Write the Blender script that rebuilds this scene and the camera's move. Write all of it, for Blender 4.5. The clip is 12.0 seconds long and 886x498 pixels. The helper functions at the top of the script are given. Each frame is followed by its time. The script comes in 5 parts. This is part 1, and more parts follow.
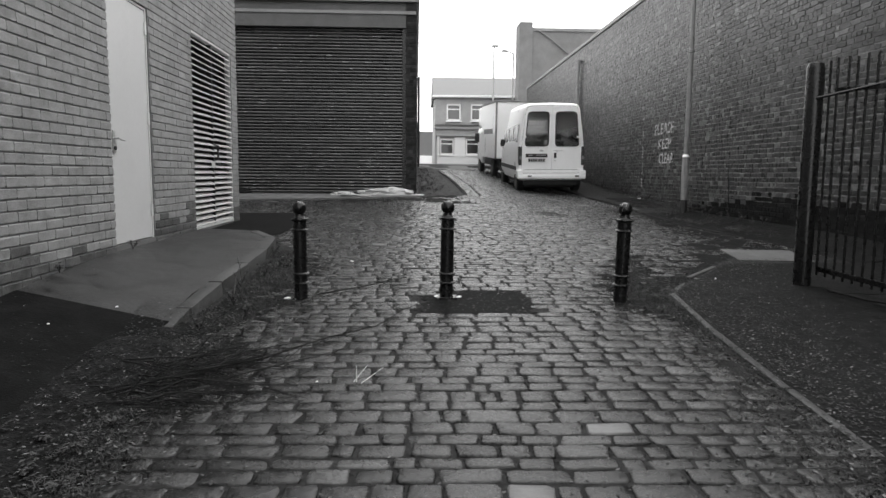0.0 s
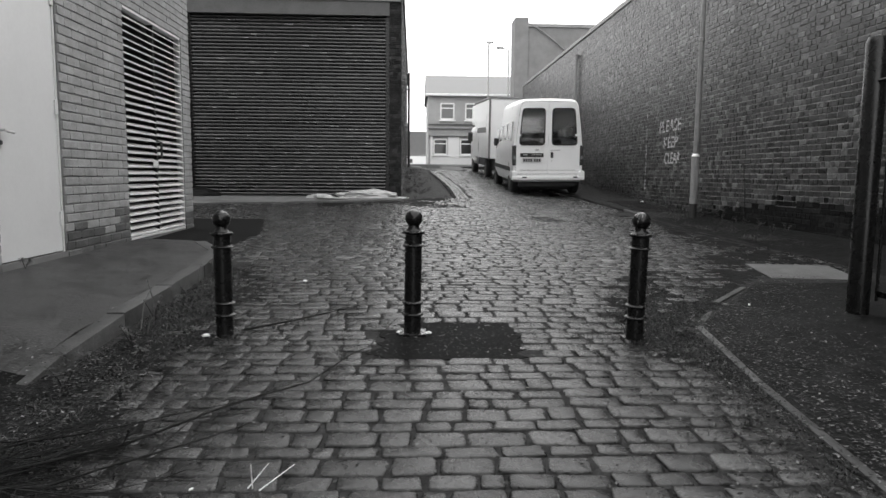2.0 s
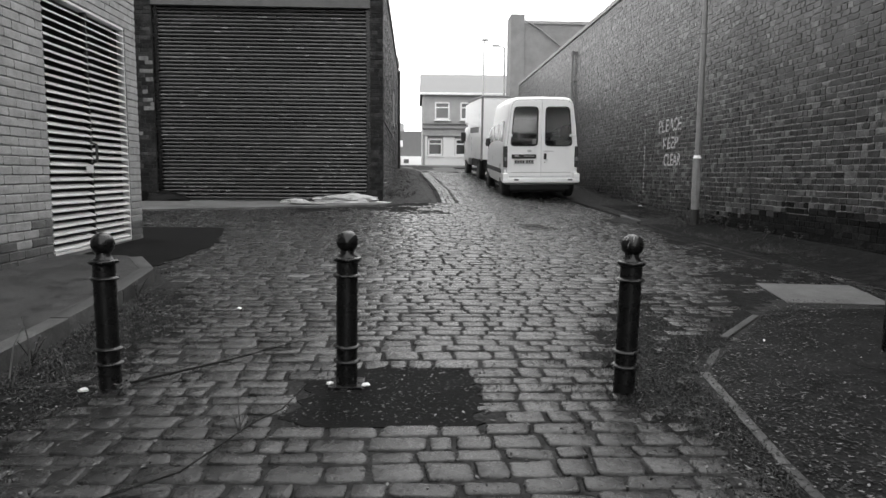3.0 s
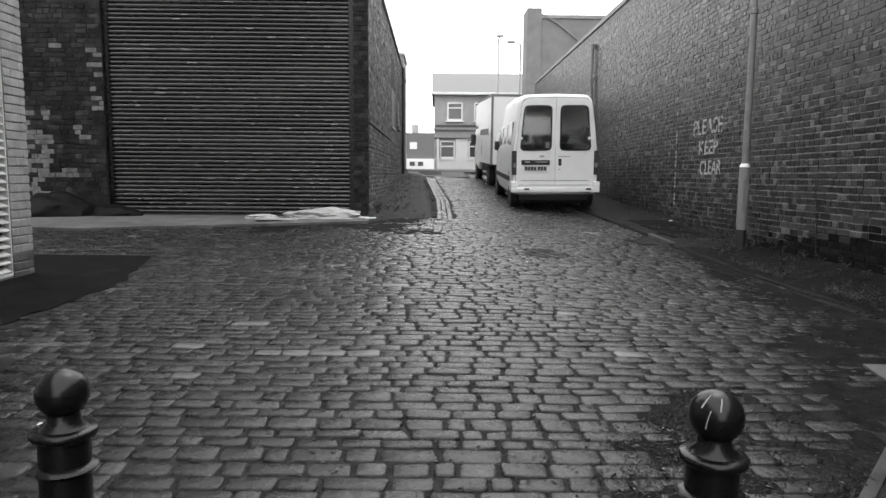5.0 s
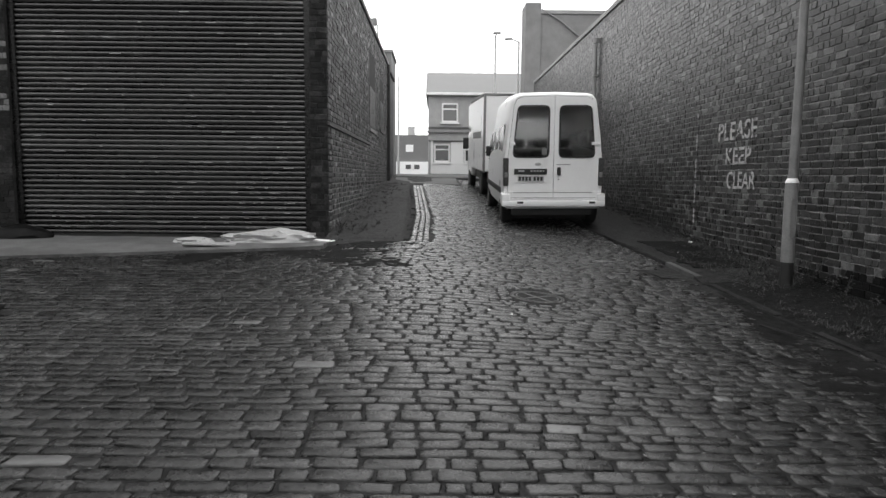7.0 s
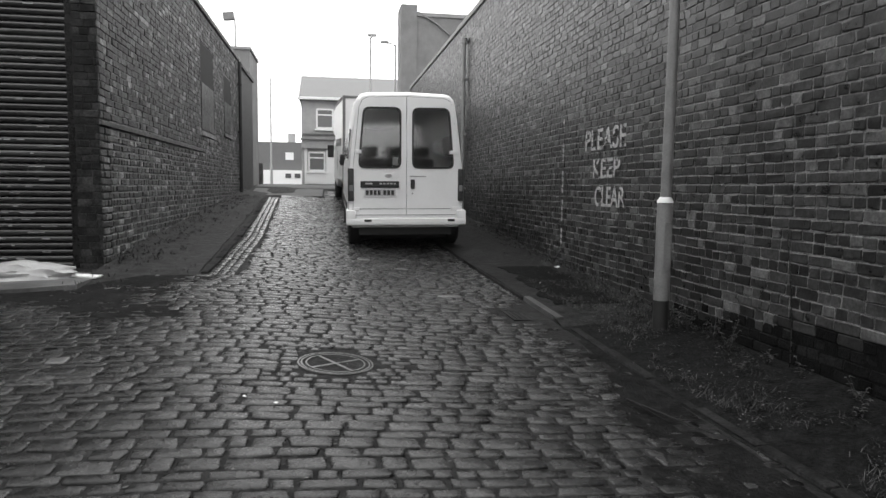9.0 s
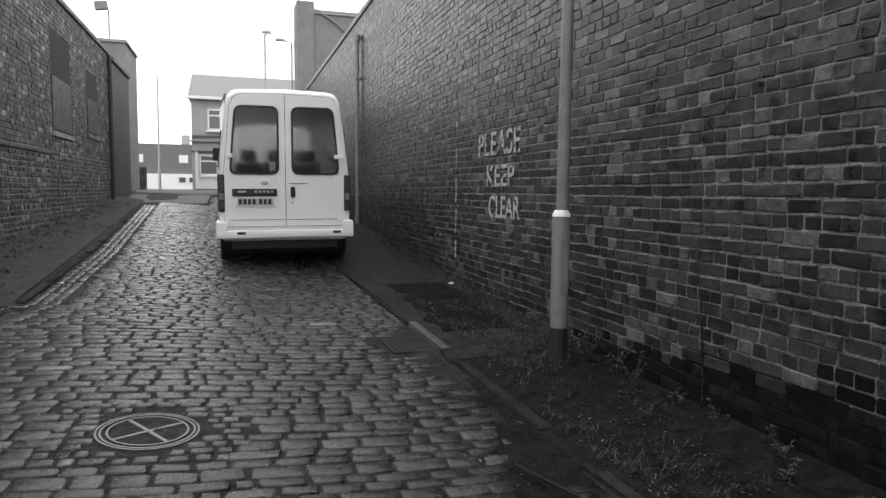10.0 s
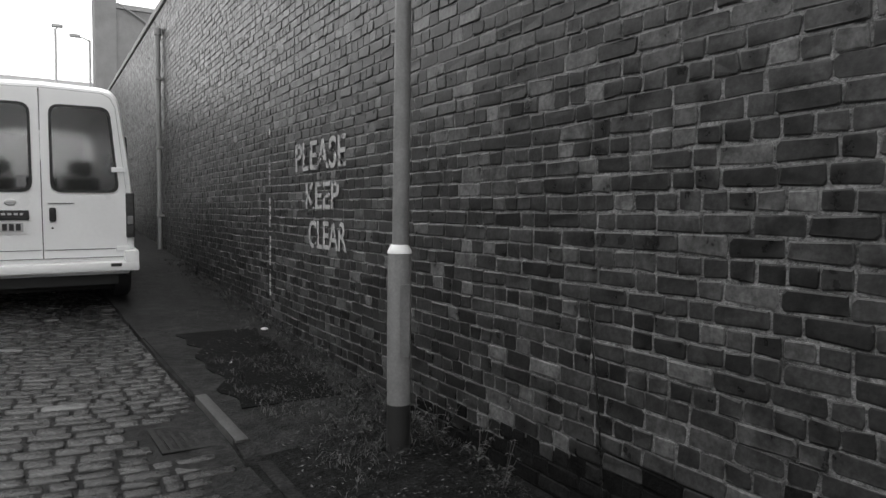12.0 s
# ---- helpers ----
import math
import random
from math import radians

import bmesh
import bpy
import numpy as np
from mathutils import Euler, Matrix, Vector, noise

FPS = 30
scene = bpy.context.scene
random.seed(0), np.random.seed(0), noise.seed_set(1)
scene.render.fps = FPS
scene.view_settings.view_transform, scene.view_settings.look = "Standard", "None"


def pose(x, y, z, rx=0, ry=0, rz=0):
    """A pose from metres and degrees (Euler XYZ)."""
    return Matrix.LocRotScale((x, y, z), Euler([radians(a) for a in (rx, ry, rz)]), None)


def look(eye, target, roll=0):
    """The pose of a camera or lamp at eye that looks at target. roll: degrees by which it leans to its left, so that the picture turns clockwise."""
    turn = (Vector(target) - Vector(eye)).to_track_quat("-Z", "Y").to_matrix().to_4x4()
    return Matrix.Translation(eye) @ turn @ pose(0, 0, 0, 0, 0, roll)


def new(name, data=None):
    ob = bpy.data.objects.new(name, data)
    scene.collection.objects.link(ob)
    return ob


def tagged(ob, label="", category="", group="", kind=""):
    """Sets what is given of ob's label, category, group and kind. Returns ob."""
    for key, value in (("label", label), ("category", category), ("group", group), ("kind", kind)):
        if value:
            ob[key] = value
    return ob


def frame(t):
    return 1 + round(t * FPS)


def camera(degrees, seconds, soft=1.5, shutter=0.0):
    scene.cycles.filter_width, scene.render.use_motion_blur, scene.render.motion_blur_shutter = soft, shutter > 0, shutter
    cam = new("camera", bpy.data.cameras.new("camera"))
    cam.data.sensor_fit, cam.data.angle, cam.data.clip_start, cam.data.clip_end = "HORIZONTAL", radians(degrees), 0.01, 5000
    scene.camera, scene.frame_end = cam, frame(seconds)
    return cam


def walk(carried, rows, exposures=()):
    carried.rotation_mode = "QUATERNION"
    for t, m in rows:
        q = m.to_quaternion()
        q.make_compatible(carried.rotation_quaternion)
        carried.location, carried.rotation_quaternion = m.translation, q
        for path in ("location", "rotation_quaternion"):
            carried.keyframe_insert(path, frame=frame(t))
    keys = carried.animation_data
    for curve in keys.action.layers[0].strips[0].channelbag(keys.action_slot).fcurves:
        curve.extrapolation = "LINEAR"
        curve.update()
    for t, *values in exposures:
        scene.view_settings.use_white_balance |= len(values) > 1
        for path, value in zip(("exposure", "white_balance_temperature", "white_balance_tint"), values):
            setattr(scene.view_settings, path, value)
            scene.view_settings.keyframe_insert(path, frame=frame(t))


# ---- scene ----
cam = camera(66.7, 12.0)
METRES, EYE, TILT, LEAN, TURN = 11.811, 1.5, 0.0, 0.0, -2.3
ROWS = [
    (0.0, 0.0, 0.0, 0.0, 0.05, -6.33, -0.46),
    (0.5, -0.0009, 0.0184, -0.002, 5.19, -6.53, -0.43),
    (1.0, -0.0014, 0.0471, 0.001, 6.2, -6.49, -0.38),
    (1.5, 0.0058, 0.0807, 0.001, 3.79, -6.4, -0.44),
    (2.0, 0.0197, 0.1173, 0.0005, -0.21, -6.26, -0.5),
    (2.5, 0.0351, 0.1588, 0.004, -0.2, -6.27, -0.5),
    (3.0, 0.049, 0.2017, 0.0068, -0.19, -6.28, -0.45),
    (5.0, 0.0893, 0.3894, 0.0214, 1.53, -6.19, -0.44),
    (5.5, 0.0923, 0.435, 0.0251, 2.56, -6.16, -0.46),
    (6.0, 0.0969, 0.4846, 0.0288, 2.68, -6.1, -0.5),
    (6.5, 0.1061, 0.5305, 0.0325, 2.64, -6.05, -0.51),
    (7.0, 0.1203, 0.5743, 0.0377, 1.67, -6.06, -0.51),
    (9.0, 0.2016, 0.7399, 0.0455, -7.22, -5.22, -0.69),
    (9.5, 0.2234, 0.7797, 0.051, -11.34, -5.05, -0.67),
    (10.0, 0.2445, 0.8177, 0.0517, -14.85, -4.83, -0.59),
    (10.5, 0.2627, 0.8547, 0.0539, -18.61, -4.24, -0.54),
    (11.0, 0.2786, 0.8861, 0.0554, -24.79, -3.59, -0.52),
    (11.5, 0.2903, 0.919, 0.0575, -25.78, -3.55, -0.44),
    (12.0, 0.2995, 0.9392, 0.0577, -28.68, -3.25, -0.62),
]
walk(cam, [(t, pose(0, 0, EYE, TILT, LEAN, TURN) @ pose(METRES * x, METRES * y, METRES * z, 90 + pitch, roll, yaw)) for t, x, y, z, yaw, pitch, roll in ROWS],
     exposures=((0.0, 0.24), (1.0, 0.14), (2.5, 0.34), (5.0, 0.38), (6.0, 0.2), (7.2, 0.06), (9.0, 0.16), (10.5, 0.16), (11.5, 0.05), (12.0, 0.12)))

# ---- world, sun, exposure ----
scene.view_settings.exposure = 0.0
world = bpy.data.worlds.new("overcast")
scene.world = world
world.use_nodes = True
wn = world.node_tree
sky = wn.nodes.new("ShaderNodeTexSky")
sky.sky_type, sky.sun_disc = "NISHITA", False
sky.sun_elevation, sky.sun_rotation = radians(48), radians(20)
sky.air_density, sky.dust_density = 1.0, 4.0
grey = wn.nodes.new("ShaderNodeRGBToBW")
cloud = wn.nodes.new("ShaderNodeMix")
cloud.data_type = "RGBA"
cloud.inputs["Factor"].default_value = 0.8
cloud.inputs["B"].default_value = (24, 24, 24, 1)
wn.links.new(sky.outputs["Color"], grey.inputs["Color"])
wn.links.new(grey.outputs["Val"], cloud.inputs["A"])
wn.links.new(cloud.outputs["Result"], wn.nodes["Background"].inputs["Color"])
wn.nodes["Background"].inputs["Strength"].default_value = 0.1
sun_data = bpy.data.lights.new("sun", "SUN")
sun_data.energy, sun_data.angle, sun_data.color = 0.5, radians(25), (1, 1, 1)
sun = new("sun", sun_data)
sun.matrix_world = look((8, 30, 40), (2, 12, 0))


# ---- materials ----
def mat(name, base, rough=0.8, vary=0.25, scale=9.0, fine=70.0, bump=0.3, spread=0.0, metal=0.0, spec=0.5, stain=0.0, stain_scale=0.7, stain_to=0.5, lift=None, depth=0.01, gloss_vary=0.1, stretch=None, edge=(0.5, 0.68)):
    """Grey surface: two scales of noise, a random value per piece (spread), broad stains and fine relief."""
    m = bpy.data.materials.new(name)
    m.use_nodes = True
    nt = m.node_tree
    N, L = nt.nodes, nt.links
    b = N["Principled BSDF"]
    b.inputs["Metallic"].default_value = metal
    b.inputs["Specular IOR Level"].default_value = spec
    geo = N.new("ShaderNodeNewGeometry")

    place = geo.outputs["Position"]
    if stretch:
        vm = N.new("ShaderNodeVectorMath")
        vm.operation = "MULTIPLY"
        vm.inputs[1].default_value = stretch
        L.new(place, vm.inputs[0])
        place = vm.outputs["Vector"]

    def noise_tex(sc, detail=4.0, ro=0.6):
        n = N.new("ShaderNodeTexNoise")
        n.inputs["Scale"].default_value = sc
        n.inputs["Detail"].default_value = detail
        n.inputs["Roughness"].default_value = ro
        L.new(place, n.inputs["Vector"])
        return n.outputs["Fac"]

    def calc(op, a, c, d=None):
        n = N.new("ShaderNodeMath")
        n.operation = op
        for i, v in enumerate((a, c, d)):
            if v is None:
                continue
            if isinstance(v, (int, float)):
                n.inputs[i].default_value = v
            else:
                L.new(v, n.inputs[i])
        return n.outputs[0]

    big, small = noise_tex(scale), noise_tex(fine, 3.0)
    v = calc("MULTIPLY_ADD", calc("SUBTRACT", big, 0.5), 2.2 * vary, 1.0)
    v = calc("MULTIPLY", v, calc("MULTIPLY_ADD", calc("SUBTRACT", small, 0.5), 1.6 * vary, 1.0))
    if spread:
        info = N.new("ShaderNodeObjectInfo")
        r = calc("FRACT", calc("ADD", geo.outputs["Random Per Island"], info.outputs["Random"]), 0.0)
        ramp = N.new("ShaderNodeValToRGB")
        cr = ramp.color_ramp
        cr.elements[0].position, cr.elements[0].color = 0.0, (1 - spread,) * 3 + (1,)
        cr.elements[1].position, cr.elements[1].color = 0.8, (1 + 0.25 * spread,) * 3 + (1,)
        e = cr.elements.new(1.0)
        e.color = (lift or 1 + spread,) * 3 + (1,)
        L.new(r, ramp.inputs["Fac"])
        v = calc("MULTIPLY", v, ramp.outputs["Color"])
    if stain:
        s = noise_tex(stain_scale, 5.0, 0.65)
        mr = N.new("ShaderNodeMapRange")
        mr.inputs["From Min"].default_value, mr.inputs["From Max"].default_value = edge
        mr.inputs["To Min"].default_value, mr.inputs["To Max"].default_value = 1.0, 1 + (stain_to - 1) * stain
        L.new(s, mr.inputs["Value"])
        v = calc("MULTIPLY", v, mr.outputs["Result"])
    v = calc("MAXIMUM", calc("MULTIPLY", v, base), 0.004)
    comb = N.new("ShaderNodeCombineColor")
    for k in ("Red", "Green", "Blue"):
        L.new(v, comb.inputs[k])
    L.new(comb.outputs["Color"], b.inputs["Base Color"])
    L.new(calc("MULTIPLY_ADD", calc("SUBTRACT", big, 0.5), 2 * gloss_vary, rough), b.inputs["Roughness"])
    if bump:
        bp = N.new("ShaderNodeBump")
        bp.inputs["Strength"].default_value, bp.inputs["Distance"].default_value = bump, depth
        L.new(calc("ADD", calc("MULTIPLY", small, 0.5), big), bp.inputs["Height"])
        L.new(bp.outputs["Normal"], b.inputs["Normal"])
    return m


PALE_SETT = mat("pale_sett", 0.08, 0.4, 0.6, 16, 110, 0.6, depth=0.006)
SETT = mat("stone_sett", 0.0145, 0.24, 1.0, 14, 110, 0.9, spread=0.6, lift=3.0, spec=0.32, stain=0.8, stain_scale=0.45, stain_to=0.45, depth=0.008, gloss_vary=0.4)
JOINT = mat("joint_grit", 0.02, 0.75, 1.4, 14, 60, 1.0, spec=0.08, depth=0.02, stain=0.5, stain_to=1.7, stain_scale=1.3)
DIRT = mat("dark_soil", 0.011, 0.85, 1.4, 9, 45, 1.0, spec=0.05, depth=0.03, stain=0.5, stain_to=1.8, stain_scale=1.3)
# Lighter copy of the dark soil, with its distant sheen put into the colour.
SHEEN_DIRT = mat("sheen_paled_soil", 0.02, 0.8, 1.5, 7, 40, 1.0, spec=0.12, depth=0.03, stain=0.7, stain_to=0.4, stain_scale=0.9)
GULLY_IRON = mat("sunken_gully_iron", 0.012, 0.6, 0.6, 12, 60, 0.5, spec=0.15)
ASPHALT = mat("asphalt", 0.026, 0.55, 1.2, 5, 60, 1.0, spec=0.2, stain=0.7, stain_scale=0.9, stain_to=0.5, depth=0.006, gloss_vary=0.3)
FRESH_ASPHALT = mat("patch_asphalt", 0.006, 0.75, 1.2, 6, 60, 1.0, spec=0.04, stain=0.6, stain_to=1.7, stain_scale=2.0, depth=0.006)
CONCRETE = mat("concrete", 0.10, 0.7, 0.9, 4, 60, 0.4, stain=0.8, stain_scale=1.2, stain_to=0.45, depth=0.006)
PATH = mat("worn_path_asphalt", 0.010, 0.75, 1.4, 6, 55, 1.0, spec=0.05, stain=0.7, stain_scale=1.1, stain_to=1.7, depth=0.012)
SLAB = mat("damp_slab", 0.075, 0.75, 0.7, 5, 60, 0.4, stain=0.6, stain_scale=2.0, stain_to=0.6)
KERB = mat("kerb_stone", 0.05, 0.6, 0.8, 7, 60, 0.4, spread=0.3, depth=0.006, stain=0.6, stain_to=0.5, spec=0.25)
KERB_DIRTY = mat("dirty_kerb", 0.022, 0.8, 1.2, 6, 50, 0.9, spread=0.45, spec=0.06, depth=0.012, stain=0.6, stain_scale=2.5, stain_to=0.4)
OLD_BRICK = mat("old_brick", 0.036, 0.38, 1.3, 9, 45, 0.6, spec=0.36, spread=0.62, lift=3.0, stain=0.6, stain_scale=0.6, stain_to=0.55, depth=0.004, gloss_vary=0.35)
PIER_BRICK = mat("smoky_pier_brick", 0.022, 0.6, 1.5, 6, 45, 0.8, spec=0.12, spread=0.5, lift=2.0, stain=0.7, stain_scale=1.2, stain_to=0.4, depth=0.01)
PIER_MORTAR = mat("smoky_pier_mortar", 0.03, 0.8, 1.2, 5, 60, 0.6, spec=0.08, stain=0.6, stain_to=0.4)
# Near-black brick: the deep shade at the wall foot, put into the colour.
FOOT_SHADE_BRICK = mat("foot_shade_brick", 0.010, 0.7, 1.2, 17, 60, 0.8, spec=0.06, spread=0.5, lift=1.8, depth=0.006)
OLD_MORTAR = mat("old_mortar", 0.13, 0.5, 1.6, 11, 60, 1.0, spec=0.3, stain=0.85, stain_to=0.3, stain_scale=1.8, depth=0.015, gloss_vary=0.3)
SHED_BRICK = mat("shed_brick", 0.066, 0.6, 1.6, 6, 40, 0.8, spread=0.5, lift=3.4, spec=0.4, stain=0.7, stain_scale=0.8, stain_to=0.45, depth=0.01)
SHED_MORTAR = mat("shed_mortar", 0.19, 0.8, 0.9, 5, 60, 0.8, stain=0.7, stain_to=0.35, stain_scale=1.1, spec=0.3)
BUFF_BRICK = mat("buff_brick", 0.24, 0.75, 0.5, 7, 80, 0.8, spread=0.10, lift=1.1, stain=0.5, stain_scale=0.7, stain_to=0.7, depth=0.006)
GRIMY_BUFF = mat("grimy_buff_brick", 0.075, 0.8, 1.0, 6, 60, 0.8, spread=0.3, depth=0.006)
BUFF_MORTAR = mat("buff_mortar", 0.13, 0.9, 0.3, 6, 70, 0.4)
WHITE_BRICK = mat("whitewashed_brick", 0.15, 0.8, 0.8, 9, 50, 0.6, depth=0.008, stain=0.7, stain_scale=3, stain_to=0.4)
DOOR_PAINT = mat("pale_door_paint", 0.56, 0.45, 0.06, 2, 30, 0.05, stain=0.25, stain_scale=1.5, stain_to=0.8)
LOUVRE = mat("pale_louvre_metal", 0.55, 0.5, 0.12, 5, 40, 0.1, stain=0.4, stain_scale=3, stain_to=0.6)
# Near-black base colour stands for the shade inside openings, recesses and the pit.
DARK_VOID = mat("inside_shade_black", 0.012, 0.9, 0.2, 4, 30, 0)
# Stretched bright streaks: paint chips, plus slat highlights put into the colour.
SHUTTER = mat("shutter_steel", 0.025, 0.24, 0.8, 2.5, 30, 0.15, spread=0.4, lift=1.6, stain=1.0, stain_scale=8, stain_to=5.0, gloss_vary=0.25, stretch=(0.14, 1, 1), edge=(0.62, 0.72), spec=0.7)
STEEL = mat("weathered_steel", 0.16, 0.5, 0.25, 5, 50, 0.2, stain=0.5, stain_to=0.5)
BLACK_IRON = mat("black_painted_iron", 0.006, 0.27, 0.3, 12, 80, 0.25, depth=0.003, spec=0.35)
POST_GREY = mat("grey_post_paint", 0.17, 0.5, 0.4, 5, 60, 0.15, stain=0.4, stain_scale=3, stain_to=0.7)
POST_BLACK = mat("black_post_base", 0.015, 0.6, 0.3, 6, 60, 0.3)
WHITE_PAINT = mat("white_wall_paint", 0.36, 0.7, 0.5, 18, 70, 0.3)
VAN_WHITE = mat("white_van_paint", 0.82, 0.3, 0.04, 2, 30, 0.0, stain=0.3, stain_scale=1.6, stain_to=0.88)
VAN_TRIM = mat("black_plastic_trim", 0.02, 0.5, 0.2, 8, 60, 0.1)
RUBBER = mat("tyre_rubber", 0.018, 0.8, 0.2, 8, 60, 0.3)
LAMP_RED = mat("tail_lamp_lens", 0.06, 0.2, 0.2, 25, 80, 0.1)
PLATE = mat("number_plate", 0.45, 0.5, 0.08, 8, 60, 0.0)
CHROME = mat("steel_handle", 0.5, 0.35, 0.1, 8, 50, 0.1, metal=0.8)
RENDER_GREY = mat("grey_render", 0.19, 0.85, 0.4, 1.5, 30, 0.2, stain=0.4, stain_to=0.7, stain_scale=0.4)
# Base colour lightened to stand in for haze over the distant brick.
FAR_BRICK = mat("haze_paled_brick", 0.36, 0.85, 0.3, 1.5, 20, 0.3)
SLATE = mat("roof_slate", 0.16, 0.7, 0.15, 2, 25, 0.2, spread=0.15)
WHITE_FRAME = mat("white_upvc", 0.8, 0.4, 0.04, 2, 20, 0)
COPING = mat("coping_stone", 0.26, 0.8, 0.25, 4, 40, 0.3, stain=0.5, stain_to=0.6)
RUST = mat("old_pipe_iron", 0.2, 0.6, 0.3, 5, 50, 0.3)
TWIG = mat("dead_twig", 0.013, 0.7, 0.4, 30, 120, 0.3, spread=0.5, spec=0.15)
GRASS = mat("rough_grass", 0.04, 0.7, 0.4, 3, 40, 0.0, spread=0.5, spec=0.1)
STRAW = mat("dry_straw", 0.10, 0.7, 0.2, 20, 80, 0.0, spread=0.4, spec=0.15)
LITTER = mat("leaf_litter", 0.045, 0.8, 0.4, 10, 60, 0.2, spread=0.7, lift=4.0, spec=0.1)
PAPER = mat("white_litter", 0.72, 0.6, 0.1, 20, 80, 0.1)
POLY = mat("grey_plastic_sheet", 0.38, 0.45, 0.25, 6, 30, 0.4, stain=0.5, stain_scale=3)
IRON_LID = mat("cast_iron_lid", 0.03, 0.4, 0.8, 12, 60, 0.5, spec=0.5)
LID_RIM = mat("worn_iron_rim", 0.06, 0.35, 0.5, 12, 60, 0.3, spec=0.6)
# Lamp metal made paler than it is: the haze sits in its colour.
HAZE_METAL = mat("haze_paled_lamp_metal", 0.4, 0.6, 0.1, 5, 40, 0.0)
LEAF = mat("weed_leaf", 0.06, 0.6, 0.3, 10, 60, 0.1, spread=0.5, spec=0.15)


def glass(name, tint=0.05, rough=0.06, spec=0.6):
    m = bpy.data.materials.new(name)
    m.use_nodes = True
    b = m.node_tree.nodes["Principled BSDF"]
    b.inputs["Base Color"].default_value = (tint, tint, tint, 1)
    b.inputs["Roughness"].default_value = rough
    b.inputs["Specular IOR Level"].default_value = spec
    return m


DARK_GLASS = glass("dark_window_glass", 0.02)
SIDE_GLASS = glass("dark_side_glass", 0.02, 0.2, 0.25)
SACK = mat("black_sack_plastic", 0.006, 0.5, 0.3, 6, 40, 0.3, spec=0.1)
FAR_GLASS = glass("house_window_glass", 0.10)
CLEAR = bpy.data.materials.new("tinted_van_glass")
CLEAR.use_nodes = True
cb = CLEAR.node_tree.nodes["Principled BSDF"]
cb.inputs["Base Color"].default_value = (0.7, 0.7, 0.7, 1)
cb.inputs["Transmission Weight"].default_value, cb.inputs["Roughness"].default_value, cb.inputs["IOR"].default_value = 1.0, 0.16, 1.45


# ---- mesh helpers ----
def mesh_ob(name, bm, material, smooth=None):
    me = bpy.data.meshes.new(name)
    bmesh.ops.recalc_face_normals(bm, faces=bm.faces)
    bm.to_mesh(me)
    bm.free()
    if material:
        me.materials.append(material)
    if smooth:
        me.shade_smooth()
        me.set_sharp_from_angle(angle=radians(smooth))
    return new(name, me)


def part(name, bm, material, parent, label="", smooth=None):
    ob = mesh_ob(name, bm, material, smooth)
    ob.parent = parent
    if label:
        tagged(ob, label)
    return ob


def raw_part(name, verts, faces, material, parent=None, smooth=False):
    me = bpy.data.meshes.new(name)
    me.from_pydata([tuple(v) for v in verts], [], [tuple(f) for f in faces])
    me.materials.append(material)
    if smooth:
        me.shade_smooth()
    ob = new(name, me)
    ob.parent = parent
    return ob


def box(x0, x1, y0, y1, z0, z1, bevel=0.0, bm=None, m=None):
    """A cuboid, bevelled on request, added to bm."""
    out = bm or bmesh.new()
    tmp = bmesh.new()
    bmesh.ops.create_cube(tmp, size=1)
    for v in tmp.verts:
        v.co = Vector((x0 + (v.co.x + 0.5) * (x1 - x0), y0 + (v.co.y + 0.5) * (y1 - y0), z0 + (v.co.z + 0.5) * (z1 - z0)))
    if bevel:
        bmesh.ops.bevel(tmp, geom=tmp.edges[:], offset=bevel, segments=2, affect="EDGES", profile=0.6)
    if m:
        tmp.transform(m)
    me = bpy.data.meshes.new("tmp")
    tmp.to_mesh(me)
    tmp.free()
    out.from_mesh(me)
    bpy.data.meshes.remove(me)
    return out


def lathe(rings, seg=20, bm=None, m=None):
    """A turned solid from (radius, z) rings."""
    out = bm or bmesh.new()
    loops = []
    for r, z in rings:
        loops.append([out.verts.new((r * math.cos(2 * math.pi * i / seg), r * math.sin(2 * math.pi * i / seg), z)) for i in range(seg)])
    for a, b in zip(loops, loops[1:]):
        for i in range(seg):
            out.faces.new((a[i], a[(i + 1) % seg], b[(i + 1) % seg], b[i]))
    out.faces.new(loops[0][::-1])
    out.faces.new(loops[-1])
    if m:
        bmesh.ops.transform(out, matrix=m, verts=[v for lp in loops for v in lp])
    return out


def tube(points, radius, seg=6, bm=None, end=None):
    """A round bar along points, tapering to the radius end."""
    out = bm or bmesh.new()
    pts = [Vector(p) for p in points]
    loops = []
    for i, p in enumerate(pts):
        d = (pts[min(i + 1, len(pts) - 1)] - pts[max(i - 1, 0)]).normalized()
        s = d.cross(Vector((0, 0, 1)) if abs(d.z) < 0.9 else Vector((1, 0, 0))).normalized()
        u = s.cross(d)
        r = radius if end is None else radius + (end - radius) * i / (len(pts) - 1)
        loops.append([out.verts.new(p + r * (math.cos(2 * math.pi * k / seg) * s + math.sin(2 * math.pi * k / seg) * u)) for k in range(seg)])
    for a, b in zip(loops, loops[1:]):
        for k in range(seg):
            out.faces.new((a[k], a[(k + 1) % seg], b[(k + 1) % seg], b[k]))
    out.faces.new(loops[0][::-1])
    out.faces.new(loops[-1])
    return out


def slab(outline, thick, bm=None, m=None):
    """An outline of (x, z) points, extruded from y = 0 to y = thick."""
    out = bm or bmesh.new()
    a = [out.verts.new((x, 0, z)) for x, z in outline]
    b = [out.verts.new((x, thick, z)) for x, z in outline]
    n = len(a)
    out.faces.new(a)
    out.faces.new(b[::-1])
    for i in range(n):
        out.faces.new((a[i], b[i], b[(i + 1) % n], a[(i + 1) % n]))
    if m:
        bmesh.ops.transform(out, matrix=m, verts=a + b)
    return out


